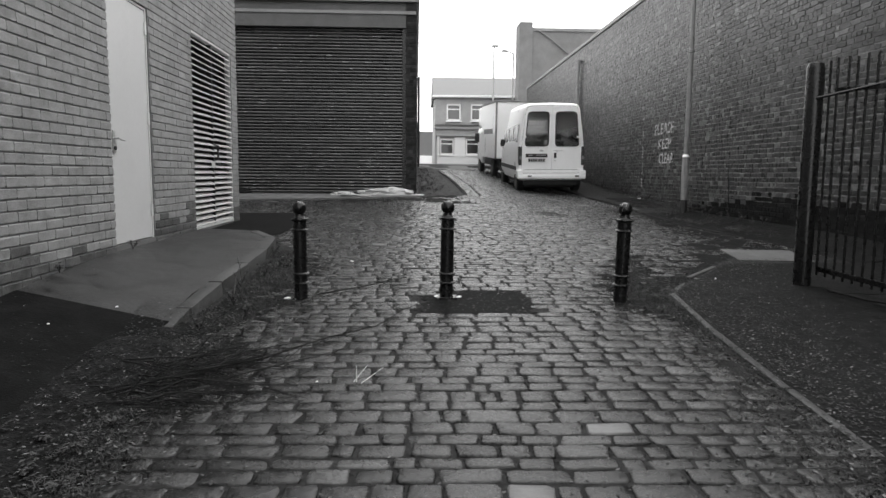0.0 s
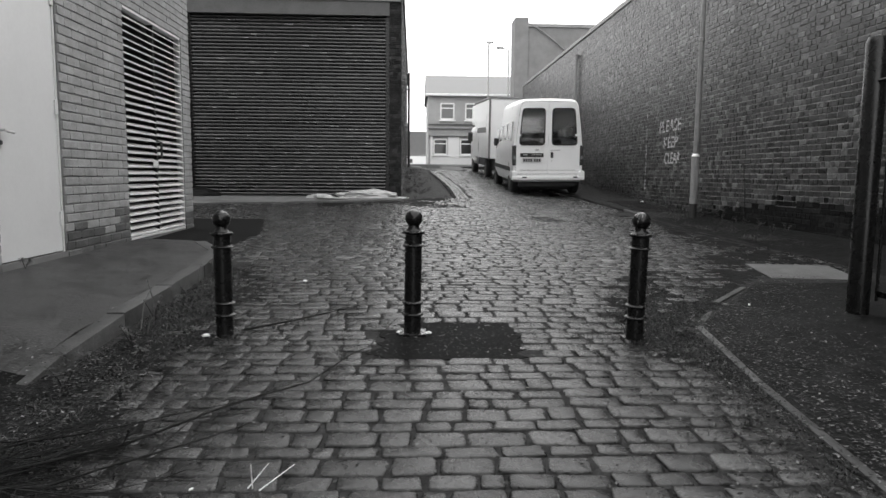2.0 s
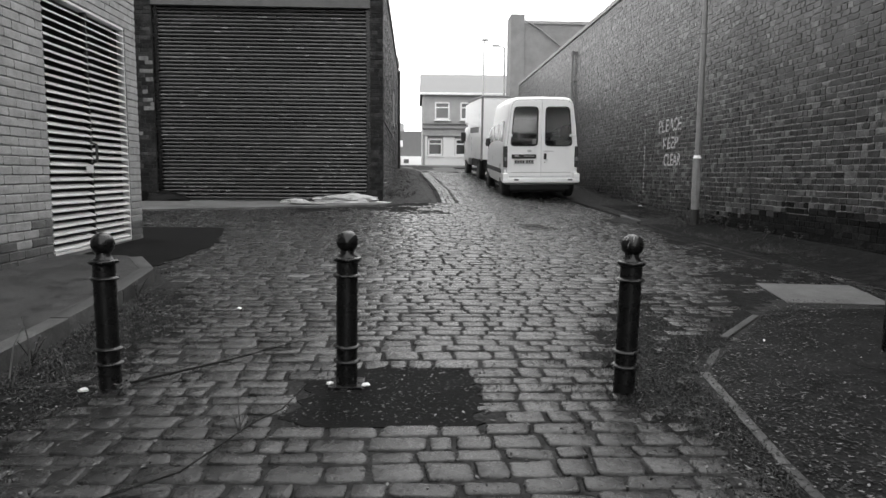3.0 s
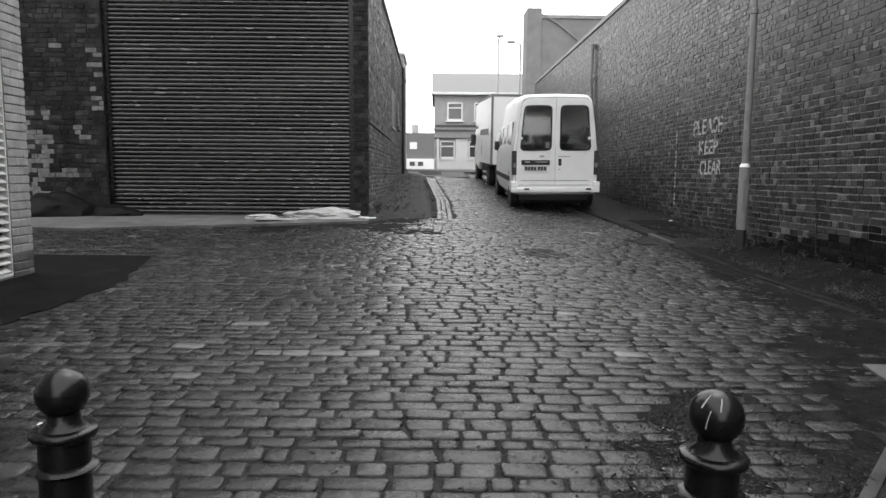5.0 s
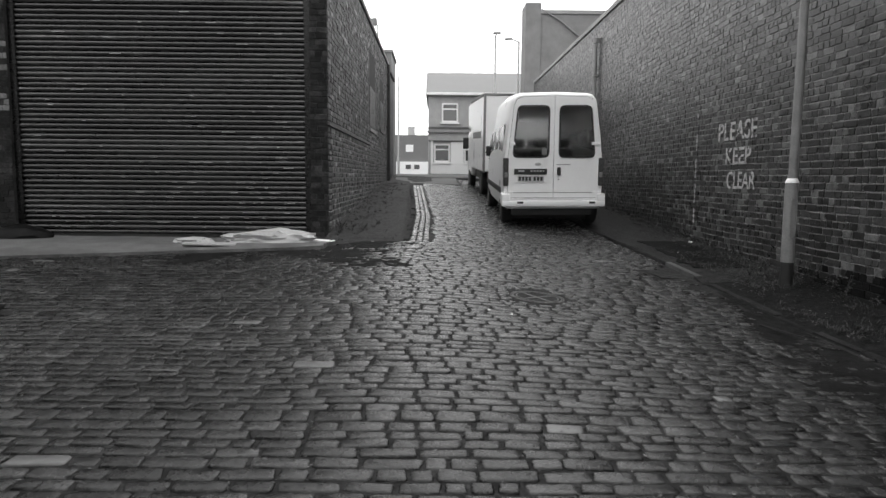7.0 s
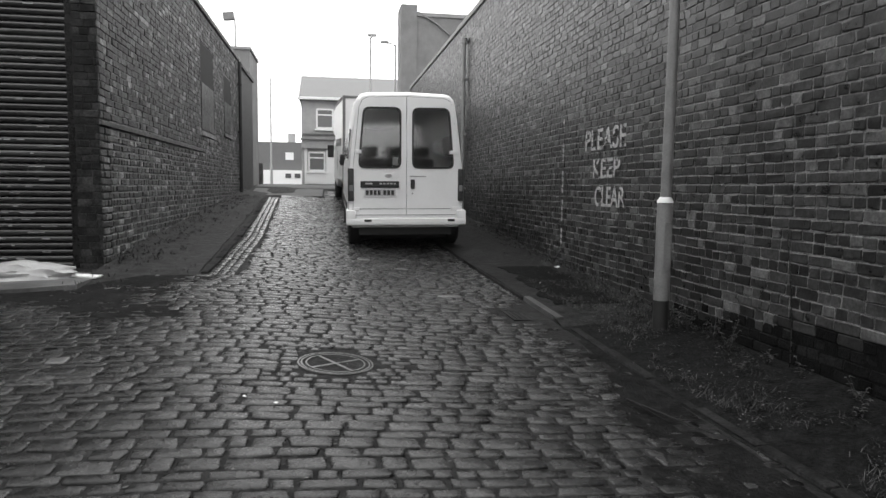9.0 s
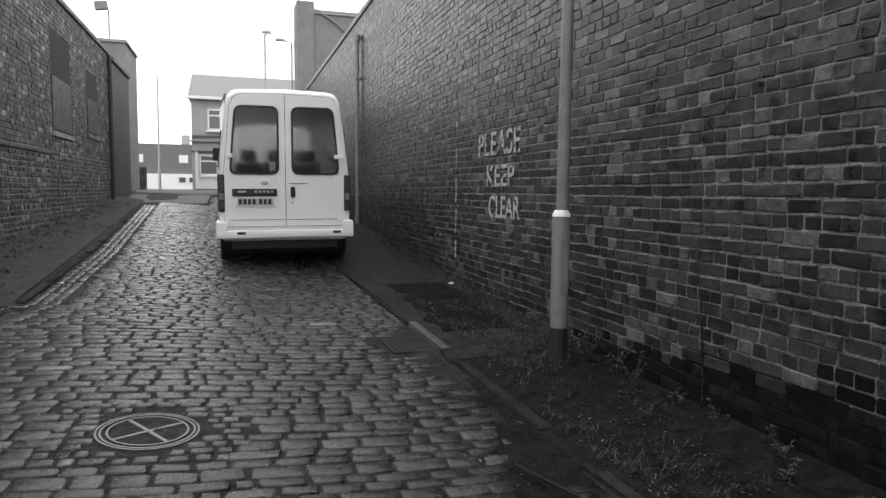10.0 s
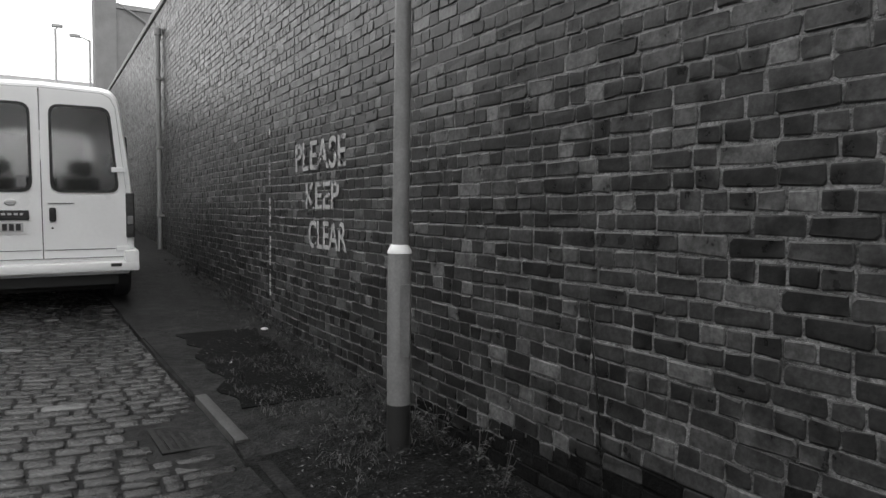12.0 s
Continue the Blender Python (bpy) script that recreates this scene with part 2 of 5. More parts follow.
def rounded(corners, r, seg=4):
    """Rounds the corners of an outline of (x, z) points."""
    out = []
    n = len(corners)
    for i in range(n):
        p, a, b = Vector(corners[i]), Vector(corners[i - 1]), Vector(corners[(i + 1) % n])
        s, e = p + (a - p).normalized() * r, p + (b - p).normalized() * r
        for k in range(seg + 1):
            t = k / seg
            out.append(tuple((1 - t) ** 2 * s + 2 * t * (1 - t) * p + t * t * e))
    return out


def empty(name, m=None):
    ob = new(name)
    ob.empty_display_size = 0.1
    if m is not None:
        ob.matrix_world = m
    return ob


# ---- ground ----
SLOPE, FLAT_Y = 0.058, 38.0


def street(y):
    """Height of the sloping street along its length."""
    return SLOPE * y if y < FLAT_Y - 4 else SLOPE * (FLAT_Y - 4) + 0.12 * (1 - math.exp(-(y - FLAT_Y + 4) / 3.5)) + 0.03


def gz(x, y):
    """Height of the street: it falls across towards the tall wall further up."""
    a, b = max(0.0, min(1.0, (x - 1.0) / 3.9)), max(0.0, min(1.0, (y - 8.0) / 6.0))
    c = max(0.0, min(1.0, (y - 17.0) / 3.0))
    return street(y) + 0.012 * noise.noise((x * 0.7, y * 0.7, 0)) - 0.05 * a * c - 0.2 * a * a * (3 - 2 * a) * b * b * (3 - 2 * b)


KERB_X = -1.84


def ramp01(v):
    v = max(0.0, min(1.0, v))
    return v * v * (3 - 2 * v)


def soil(x, y):
    """How far dirt has drifted over the stones, 0 to 1."""
    n = 0.55 + 0.5 * noise.noise((x * 1.1, y * 1.1, 21)) + 0.35 * noise.noise((x * 3.1, y * 3.1, 22))
    if y < 8.5:
        xe = 1.95 - 0.33 * (y - 4.8) if y < 6.0 else 1.55 + 0.12 * (y - 6.0) ** 2
        soft = 0.55
    else:
        xe, soft = 2.9 + 0.28 * min(y - 8.5, 6.0), 1.1
    s = ramp01((x - xe) / soft)
    if y < 9.5:
        s = max(s, ramp01((-0.55 - x) / 0.9) * ramp01((9.5 - y) / 1.5))
    if 14.2 < y < 18.0:
        s = max(s, ramp01((1.75 - x) / 0.7) * ramp01((y - 14.2) / 1.2) * (1.0 if y < 16.9 else 0.0))
    if x < KERB_X + 0.1 or (y < 8.2 and x > (2.05 + .07 * (y - 1) if y < 6.4 else 2.43 + (y - 6.4) * .8)) or x > 5.1:
        return 0.0
    return max(0.0, min(1.0, s * 1.5 * n))


def build_ground():
    xs = sorted({round(v, 3) for v in [-2500, -600, -150, -60, -30, -15] + list(np.arange(-3, 7.01, 0.125)) + list(np.arange(-8, -3, 0.5)) + [15, 30, 60, 150, 600, 2500]})
    ys = sorted({round(v, 3) for v in [-2500, -600, -150, -60, -25, -10, -5] + list(np.arange(0, 20.01, 0.125)) + list(np.arange(20, 44.01, 0.5)) + [50, 60, 80, 120, 200, 600, 2500]})
    verts = [(x, y, gz(x, max(min(y, 60), -12)) - 0.010 + 0.006 * soil(x, y) + 0.004 * noise.noise((x * 3, y * 3, 8))) for y in ys for x in xs]
    nx = len(xs)
    faces = [(j * nx + i, j * nx + i + 1, (j + 1) * nx + i + 1, (j + 1) * nx + i) for j in range(len(ys) - 1) for i in range(nx - 1)]
    g = raw_part("ground", verts, faces, JOINT, smooth=True)
    g.data.materials.append(DIRT)
    for p in g.data.polygons:
        p.material_index = 1 if soil(p.center.x, p.center.y) > 0.4 else 0
    tagged(g, "dark damp earth and dirt between the stones", "ground", kind="structure")
    return g


def sheet(name, outline_fn, y0, y1, step, lift, material, label, category, thick=0.2, cols=4):
    """A paved surface between two edges that follows the slope. outline_fn(y) gives x and height at both edges."""
    n = max(2, int((y1 - y0) / step) + 1)
    verts, faces = [], []
    for j in range(n):
        y = y0 + (y1 - y0) * j / (n - 1)
        xa, za, xb, zb = outline_fn(y)
        for i in range(cols + 1):
            f = i / cols
            verts.append((xa + (xb - xa) * f, y, za + (zb - za) * f + lift))
    w = cols + 1
    for j in range(n - 1):
        for i in range(cols):
            a = j * w + i
            faces.append((a, a + 1, a + w + 1, a + w))
    bm = bmesh.new()
    vs = [bm.verts.new(v) for v in verts]
    for f in faces:
        bm.faces.new([vs[k] for k in f])
    ext = bmesh.ops.extrude_face_region(bm, geom=bm.faces[:])
    for v in ext["geom"]:
        if isinstance(v, bmesh.types.BMVert):
            v.co.z -= thick
    ob = mesh_ob(name, bm, material, 40)
    return tagged(ob, label, category, kind="structure")


# ---- bricks ----
def brick_rows(length, z0, z1, course, long, joint, header_every, rng, holes=(), head=None):
    """Bricks of a wall as (u0, u1, z0, z1) rows, leaving out the holes."""
    rows = []
    k = 0
    head = head or joint
    z = z0
    while z < z1 - 0.02:
        header = header_every and k % header_every == header_every - 1
        w = long / 2 if header else long
        u = -rng.random() * w if header_every else -(long / 2 if k % 2 else 0.0)
        while u < length:
            ww = w * (rng.choice((0.5, 0.5, 0.5, 0.75, 0.9)) if (header_every and not header and rng.random() < 0.5) else rng.uniform(.96, 1.04) if header_every else 1.0)
            a, b = max(u, 0), min(u + ww - head * rng.uniform(.7, 1.3), length)
            u += ww
            if b - a < 0.03:
                continue
            pieces = [(a, b)]
            for h0, h1, g0, g1 in holes:
                if z + course - joint > g0 + 0.01 and z < g1 - 0.01:
                    cut = []
                    for p, q in pieces:
                        if q <= h0 or p >= h1:
                            cut.append((p, q))
                        else:
                            if h0 - p > 0.03:
                                cut.append((p, h0))
                            if q - h1 > 0.03:
                                cut.append((h1, q))
                    pieces = cut
            for p, q in pieces:
                rows.append((p, q, z, min(z + course - joint, z1)))
        z += course
        k += 1
    return rows


RIM = [(-.5, -.34), (-.46, -.5), (.46, -.5), (.5, -.34), (.5, .34), (.46, .5), (-.46, .5), (-.5, .34)]


def brick_shape(w, h, p, wear, rng, arris=.006):
    """One brick as (u, depth, z): a worn outline with rounded arrises."""
    j = [(rng.uniform(-wear, wear), rng.uniform(-wear, wear)) for _ in RIM]
    vs = []
    for inset, d in ((0.0, 0.0), (0.0, p * .55), (min(.006, p), p)):
        for (a, b), (e, f) in zip(RIM, j):
            vs.append((a * (w - 2 * min(inset, arris)) + e, d + (rng.uniform(-.2, .2) * p if d == p else 0), b * (h - 2 * inset) + f))
    fs = [(r * 8 + i, r * 8 + (i + 1) % 8, r * 8 + 8 + (i + 1) % 8, r * 8 + 8 + i) for r in range(2) for i in range(8)]
    return vs, fs + [tuple(range(16, 24))]


def lay_bricks(parent, rows, m, material, proud, rng, near=None, rough=0.003, odd=None, odd_material=None):
    """Bricks on a wall face: m takes (u, depth, z) to the world. Those inside near = (u0, u1, z0, z1) are single pieces."""
    wear = 0.0055 if rough > 0.002 else 0.0016
    arris = .006 if rough > 0.002 else .0008

    def pieces(mt):
        out = []
        for _ in range(8):
            me = bpy.data.meshes.new("brick")
            v, f = brick_shape(.22, .074, proud, wear, rng, arris)
            me.from_pydata(v, [], f)
            me.materials.append(mt)
            out.append(me)
        return out

    plain, special = pieces(material), pieces(odd_material) if odd else None
    verts, faces, single = [], [], 0
    for a, b, c, d in rows:
        cu, cz = (a + b) / 2, (c + d) / 2
        if rough > 0.002:
            cz += .012 * noise.noise((cu * .6, cz * .8, 11))
        strange = odd and odd(cu, cz)
        if strange or (near and near[0] < cu < near[1] and near[2] < cz < near[3] and single < 300):
            ob = new("brick", rng.choice(special if strange else plain))
            ob.parent = parent
            ob.matrix_basis = m @ pose(cu, 0, cz, 0, rng.uniform(-.4, .4) * (wear > .002), 0) @ Matrix.Diagonal(((b - a) / .22, 1 + rng.uniform(-1, 1) * rough / proud, (d - c) / .074, 1))
            single += not strange
            continue
        v, f = brick_shape(b - a, d - c, proud + rng.uniform(-rough, rough), wear, rng, arris)
        n = len(verts)
        verts.extend(m @ Vector((x + cu, y, z + cz)) for x, y, z in v)
        faces.extend(tuple(q + n for q in g4) for g4 in f)
    ob = raw_part("brickwork", verts, faces, material, parent)
    return tagged(ob, kind="stuff")


def face_frame(origin, u_dir, n_dir):
    u, n = Vector(u_dir), Vector(n_dir)
    m = Matrix.Identity(4)
    m.col[0][:3], m.col[1][:3], m.col[2][:3], m.col[3][:3] = u, n, (0, 0, 1), Vector(origin)
    return m


# ---- the large structure ----
ground = build_ground()


def pave_z(y):
    """Height of the raised pavement along the buff building."""
    return min(0.70, 0.30 + 0.062 * y)


def left_edge(y):
    return KERB_X + 0.04 * math.sin(y) - 0.5 * max(0.0, (y - 8.6) / 1.2) ** 2


def kerb_h(y):
    """Height of the pavement edge over the street."""
    return 0.115 * max(0.0, min(1.0, (y - 4.9) / 0.9)) - 0.02 * max(0.0, min(1.0, (5.2 - y)))


pavement = sheet("pavement", lambda y: (-3.2, pave_z(y), left_edge(y) - 0.09, gz(KERB_X, y) + kerb_h(y) - 0.004), 5.22, 9.8, 0.2, 0.0, ASPHALT, "grey damp asphalt pavement beside the buff brick building", "pavement", 0.5)
pavement_near = sheet("pavement_near", lambda y: (-3.2, pave_z(y), left_edge(y) - 0.05 + 0.05 * math.sin(4 * y), gz(KERB_X, y) + kerb_h(y) - 0.004), 0.0, 5.215, 0.2, 0.0, FRESH_ASPHALT, "black patched asphalt pavement edged with weeds", "pavement", 0.5)
apron = sheet("pavement_apron", lambda y: (-3.35 if y < 11.78 else -5.2, max(0.68, gz(-3, y)), -1.95 - 0.35 * abs(y - 11.2) ** 1.5 / 2.5 + 0.16 * noise.noise((y * 3, 0, 2)), gz(-2, y) - 0.006), 9.6, 12.9, 0.08, 0.004, FRESH_ASPHALT, "black asphalt patch at the corner of the buff building", "pavement", 0.2)
verge = sheet("verge", lambda y: (5.12 + (0.05 * (13 - y) if y < 13 else -0.05 * (y - 13)), gz(5.1, y) - 0.008 + (0.05 if y > 15 else 0), 6.3, gz(6.2, y) + 0.06 + 0.1 * max(0.0, min(1.0, (15 - y) / 2))), 7.9, 14.98, 0.25, 0.0, DIRT, "dirt and leaf covered strip along the tall brick wall", "pavement", 0.3)
# Same dirt strip further on, paler in base colour for its sheen.
verge_far = sheet("verge_far", lambda y: (5.12 + (0.05 * (13 - y) if y < 13 else -0.05 * (y - 13)), gz(5.1, y) - 0.008 + (0.05 if y > 15 else 0), 6.3, gz(6.2, y) + 0.06 + 0.1 * max(0.0, min(1.0, (15 - y) / 2))), 14.985, 36.0, 0.25, 0.0, SHEEN_DIRT, "earth strip by the van along the tall brick wall, paled for sheen", "pavement", 0.3)
pave_right = sheet("pavement_right", lambda y: (2.18 + 0.03 * (y - 3) + (0.33 if y > 5.5 else 0) * (y - 5.5) / 1.0 if y < 6.4 else 2.51 + (y - 6.4) * 0.8, gz(2.4, y) - 0.008, 6.3, gz(6, y) + 0.03), 0.0, 7.9, 0.2, 0.0, PATH, "worn asphalt pavement by the iron gate", "pavement", 0.3)


def debris_bank():
    """Soil and rubbish heaped along the broken edge of the pavement."""
    n, cols = 60, 14
    verts, faces = [], []
    for j in range(n + 1):
        y = 1.2 + 4.1 * j / n
        xa, xb = left_edge(y) - .38 - .12 * noise.noise((y * 2, 0, 71)), KERB_X + .5 + .25 * noise.noise((y * 1.7, 4, 72))
        za, zb = gz(KERB_X, y) + kerb_h(y) + .02 + .03 * ramp01((5.3 - y) / .6), gz(xb, y) - .02
        for i in range(cols + 1):
            f = i / cols
            x = xa + (xb - xa) * f
            hump = math.sin(math.pi * f) * ramp01((5.3 - y) / .6)
            verts.append((x, y, za + (zb - za) * ramp01(f * 1.15) - .03 * (f == 0) + hump * (.022 + .03 * noise.noise((x * 4, y * 4, 73)) + .018 * noise.noise((x * 11, y * 11, 74)))))
    w = cols + 1
    for j in range(n):
        for i in range(cols):
            a = j * w + i
            faces.append((a, a + 1, a + w + 1, a + w))
    ob = raw_part("debris_bank", verts, faces, DIRT, smooth=True)
    return tagged(ob, "dark soil and rotted leaves along the pavement edge", "ground", kind="structure")


debris_bank()


def kerb_run(points, name, label, width=0.12, drop=0.25, seg=0.9, lift=0.012, material=KERB):
    """A row of kerb stones along points (x, y, z of the top)."""
    top = empty(name)
    tagged(top, label, "kerb", kind="structure")
    rng = random.Random(7)
    for (x0, y0, z0), (x1, y1, z1) in zip(points, points[1:]):
        a, b = Vector((x0, y0, z0)), Vector((x1, y1, z1))
        n = max(1, round((b - a).length / seg))
        for i in range(n):
            p, q = a.lerp(b, i / n), a.lerp(b, (i + 1) / n)
            d = q - p
            m = Matrix.Translation(p + Vector((rng.uniform(-.012, .012), 0, lift + rng.uniform(-.01, .01)))) @ pose(0, 0, 0, 0, 0, math.degrees(math.atan2(d.y, d.x))) @ pose(0, 0, 0, 0, -math.degrees(math.asin(d.z / d.length)), 0)
            part("kerb_stone", box(0.006, d.length - 0.006, -width / 2, width / 2, -drop, 0, 0.012, m=m), material, top, smooth=40)
    return top


kerb_run([(left_edge(y) - 0.04, y, gz(KERB_X, y) + kerb_h(y)) for y in (5.1, 5.5, 6.3, 7.2, 8.1, 9.0, 9.7)], "kerb_left", "worn grey kerb stones along the raised pavement", 0.14, 0.35)
kerb_run([(x, y, gz(x, y) - 0.012) for x, y in ((2.10, 1.0), (2.18, 2.1), (2.22, 3.0), (2.27, 3.9), (2.37, 5.2), (2.51, 6.4), (2.95, 7.1), (3.5, 7.7))], "kerb_right", "narrow stone edging sunk round the pavement corner", 0.06, 0.2)
kerb_run([(x, y, gz(x, y) - 0.002) for x, y in ((5.36, 9.6), (5.28, 11.0), (5.24, 12.1), (5.19, 13.4), (5.12, 14.9))], "kerb_wall", "low dirty kerb at the foot of the tall wall", 0.09, 0.25, 0.7, material=KERB_DIRTY)
kerb_run([(x, y, gz(x, y) + 0.042) for x, y in ((5.06, 15.15), (5.0, 16.15))], "kerb_wall_stone", "pale worn kerb stone by the drain grate", 0.085, 0.25, 1.1)
kerb_run([(x, y, gz(x, y) + 0.03) for x, y in ((5.0, 16.15), (4.92, 17.4), (4.86, 19.0), (4.82, 21.0), (4.8, 26.0), (4.8, 34.0))], "kerb_wall_far", "dirty worn kerb beside the parked van", 0.11, 0.25, 1.0, material=KERB_DIRTY)
kerb_run([(x, y, gz(x, y) + 0.02) for x, y in ((1.25, 17.0), (1.25, 18.6), (1.24, 20.3), (1.12, 24.0), (0.95, 27.6))], "kerb_drain", "low stone kerb of the cobbled drain channel", 0.09, 0.2, 0.6, 0.0, KERB_DIRTY)

# dirt bank between the shed side and the channel, the concrete aprons, slab and far asphalt
GRIT = mat("gritty_verge", 0.026, 0.8, 1.5, 7, 40, 1.0, spec=0.15, stain=0.6, stain_to=0.5, depth=0.02)
shed_verge = sheet("shed_verge", lambda y: (0.0, gz(0, y) + 0.12 * max(0.0, min(1.0, (y - 15.9) / 3.5)) - 0.02, 1.16 - 0.03 * max(0, y - 18) + (0.25 * noise.noise((y * 1.3, 0, 3)) if y < 17.2 else 0.03 * noise.noise((y * 2, 0, 3))), gz(1.2, y) - 0.012 + (0.02 if y > 17 else 0)), 15.6, 31.0, 0.2, 0.0, GRIT, "gritty weedy strip beside the brick shed", "pavement", 0.25, 8)
apron_slab = sheet("concrete_apron", lambda y: (-7.6, gz(-3, 16.2) + 0.06, 0.12, gz(0, 16.8) + 0.01) if y > 16.1 else (-7.6, gz(-3, 16.2) + 0.03, -4.43 + (y - 15.07) * 4.43, gz(-2, y) + 0.035), 15.07, 17.5, 0.15, 0.0, CONCRETE, "pale worn concrete apron before the roller shutter", "pavement", 0.3)
tagged(mesh_ob("concrete_slab", box(-.45, .45, -.4, .4, -.1, .02, 0.008, m=pose(4.52, 8.48, gz(4.5, 8.5) - 0.01, 3.3, 0, -8)), SLAB), "pale square concrete slab set in the pavement", "slab", kind="structure")
tagged(sheet("road_far", lambda y: (0.3 - 0.05 * (y - 30), gz(0.5, y), 2.5 if y < 34 else 30.0, gz(2, y)), 30.2, 44.8, 0.3, 0.0, mat("worn_road", 0.05, 0.75, 0.7, 1, 40, 0.3, stain=0.5, stain_to=0.6), "worn asphalt where the alley meets the road", "road", 0.2), kind="structure")
tagged(sheet("asphalt_patch", lambda y: (0.05 + 0.14 * noise.noise((y * 6, 1, 0)) + 0.06 * noise.noise((y * 17, 1, 0)) + 1.2 * max(0, abs(y - 6.08) - .33) ** 1.3, gz(0.1, y) - 0.003, 1.06 + 0.14 * noise.noise((y * 7, 5, 0)) + 0.06 * noise.noise((y * 19, 5, 0)) - 1.0 * max(0, abs(y - 6.12) - .3) ** 1.2, gz(1, y) - 0.003), 5.62, 6.55, 0.04, -0.001, FRESH_ASPHALT, "black asphalt patch round the middle bollard", "pavement", 0.1), kind="structure")

WALL_X = 6.24


def hole_wall(name, label, x0, x1, y0, y1, z0, z1, material):
    return tagged(mesh_ob(name, box(x0, x1, y0, y1, z0, z1), material), label, "wall", kind="structure")


# the tall wall
wall_east = hole_wall("wall_east", "tall soot-dark brick wall with weathered mortar", WALL_X, WALL_X + 0.45, -14.0, 38.6, -1.0, 6.28, OLD_MORTAR)
bm = bmesh.new()
for i in range(36):
    box(WALL_X - 0.05, WALL_X + 0.5, 5.0 + i * 0.93, 5.0 + i * 0.93 + 0.92, 6.285, 6.40 + 0.01 * (i % 3), 0.015, bm)
tagged(part("coping", bm, COPING, wall_east, "rounded stone coping"), kind="stuff")

tagged(sheet("verge_patch", lambda y: (5.2 + .12 * noise.noise((y * 3, 2, 0)), gz(5.1, y) + .047, 5.95 + .12 * noise.noise((y * 3, 8, 0)), gz(6.2, y) + .055), 15.7, 18.2, 0.08, 0.006, FRESH_ASPHALT, "old asphalt patch on the dirt strip by the wall", "pavement", 0.1), kind="structure")


def shade_reach(y):
    """How far up the tall wall the painted foot shade reaches along the alley."""
    return max(-0.5, min(1.0, (14.9 - y) / 2.5))


# joints at the foot of the tall wall, blackened to put its deep shade into the colour
rng = random.Random(61)
for i in range(11):
    y0 = 8.0 + i * .6
    part("damp_joint", box(WALL_X - .003, WALL_X + .01, y0, y0 + .599, gz(6.2, y0) - .1, gz(6.2, y0) + .17 + (.38 + .2 * noise.noise((y0 * .9, 3, 31)) + rng.uniform(-.08, .08)) * shade_reach(y0)), FOOT_SHADE_BRICK, wall_east)

# the buff building
A_X = -3.06
VENT = (9.49, 11.46, 0.70, 3.42)
DOOR = (6.97, 8.02, 0.74, 3.34)
wall_a = tagged(empty("wall_west"), "buff brick side wall of a plain modern building", "wall", kind="structure")
END_A = 11.8
for y0, y1, z0, z1 in ((-14, DOOR[0], 0, 7.5), (DOOR[0], DOOR[1], DOOR[3], 7.5), (DOOR[0], DOOR[1], 0, DOOR[2]), (DOOR[1], VENT[0], 0, 7.5), (VENT[0], VENT[1], VENT[3], 7.5), (VENT[0], VENT[1], 0, VENT[2]), (VENT[1], END_A, 0, 7.5)):
    part("wall_core", box(A_X - 0.3, A_X - 0.008, y0, y1, z0, z1), BUFF_MORTAR, wall_a)
part("wall_core", box(-9.0, A_X - 0.301, END_A - 0.3, END_A, 0, 7.5), BUFF_BRICK, wall_a, "end wall")
# Added black sheet: the unlit space behind door and louvre, as colour.
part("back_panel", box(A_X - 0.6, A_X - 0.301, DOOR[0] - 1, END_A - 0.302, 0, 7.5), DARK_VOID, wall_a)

# the shed with the roller shutter
RENDER_DARK = mat("grimy_shutter_head", 0.075, 0.7, 0.6, 3, 40, 0.3, stain=0.6, stain_scale=1.5, stain_to=0.5)
B_Y, SH0, SH1, SH_BOT, SH_TOP, B_TOP = 17.4, -4.92, -0.27, 1.0, 5.13, 6.0
wall_b = tagged(empty("wall_shed"), "sooty brick shed with a flat parapet", "wall", kind="structure")
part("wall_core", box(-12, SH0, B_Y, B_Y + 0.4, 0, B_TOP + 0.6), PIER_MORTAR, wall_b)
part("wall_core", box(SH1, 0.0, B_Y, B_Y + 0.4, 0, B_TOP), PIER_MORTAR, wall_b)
part("wall_core", box(SH0, SH1, B_Y + 0.02, B_Y + 0.4, SH_TOP + 0.32, B_TOP + 0.6), RENDER_DARK, wall_b)
part("wall_core", box(-0.35, 0.0, B_Y + 0.401, 30.3, 0, 5.75), SHED_MORTAR, wall_b)
part("roof", box(-12, -0.05, B_Y + 0.05, 30.3, 5.76, 5.95), SLATE, wall_b)
part("parapet", box(-0.38, 0.06, B_Y - 0.03, 30.3, 5.752, 5.86, 0.02), SHED_BRICK, wall_b)
part("wall_core", box(-12, -0.36, 30.0, 30.3, 0, 5.75), SHED_MORTAR, wall_b)
# Added black sheet for the darkness behind the shutter.
part("back_panel", box(SH0, SH1, B_Y + 0.45, B_Y + 0.6, 0, 6), DARK_VOID, wall_b)
part("lintel", box(SH0 - 0.1, SH1 + 0.25, B_Y - 0.06, B_Y + 0.018, SH_TOP + 0.32, SH_TOP + 0.4, 0.01), STEEL, wall_b, "rusty steel lintel")
part("lintel", box(SH0 - 0.1, SH1 + 0.25, B_Y - 0.08, B_Y + 0.018, SH_TOP + 0.62, SH_TOP + 0.76, 0.01), STEEL, wall_b, "rusty steel lintel")
part("shutter_box", box(SH0, SH1, B_Y - 0.03, B_Y + 0.3, SH_TOP, SH_TOP + 0.318, 0.01), RENDER_DARK, wall_b, "grimy grey hood over the shutter")


SCUFF_GLINT = mat("bare_metal_and_glint", 0.26, 0.4, 0.8, 12, 60, 0.2)


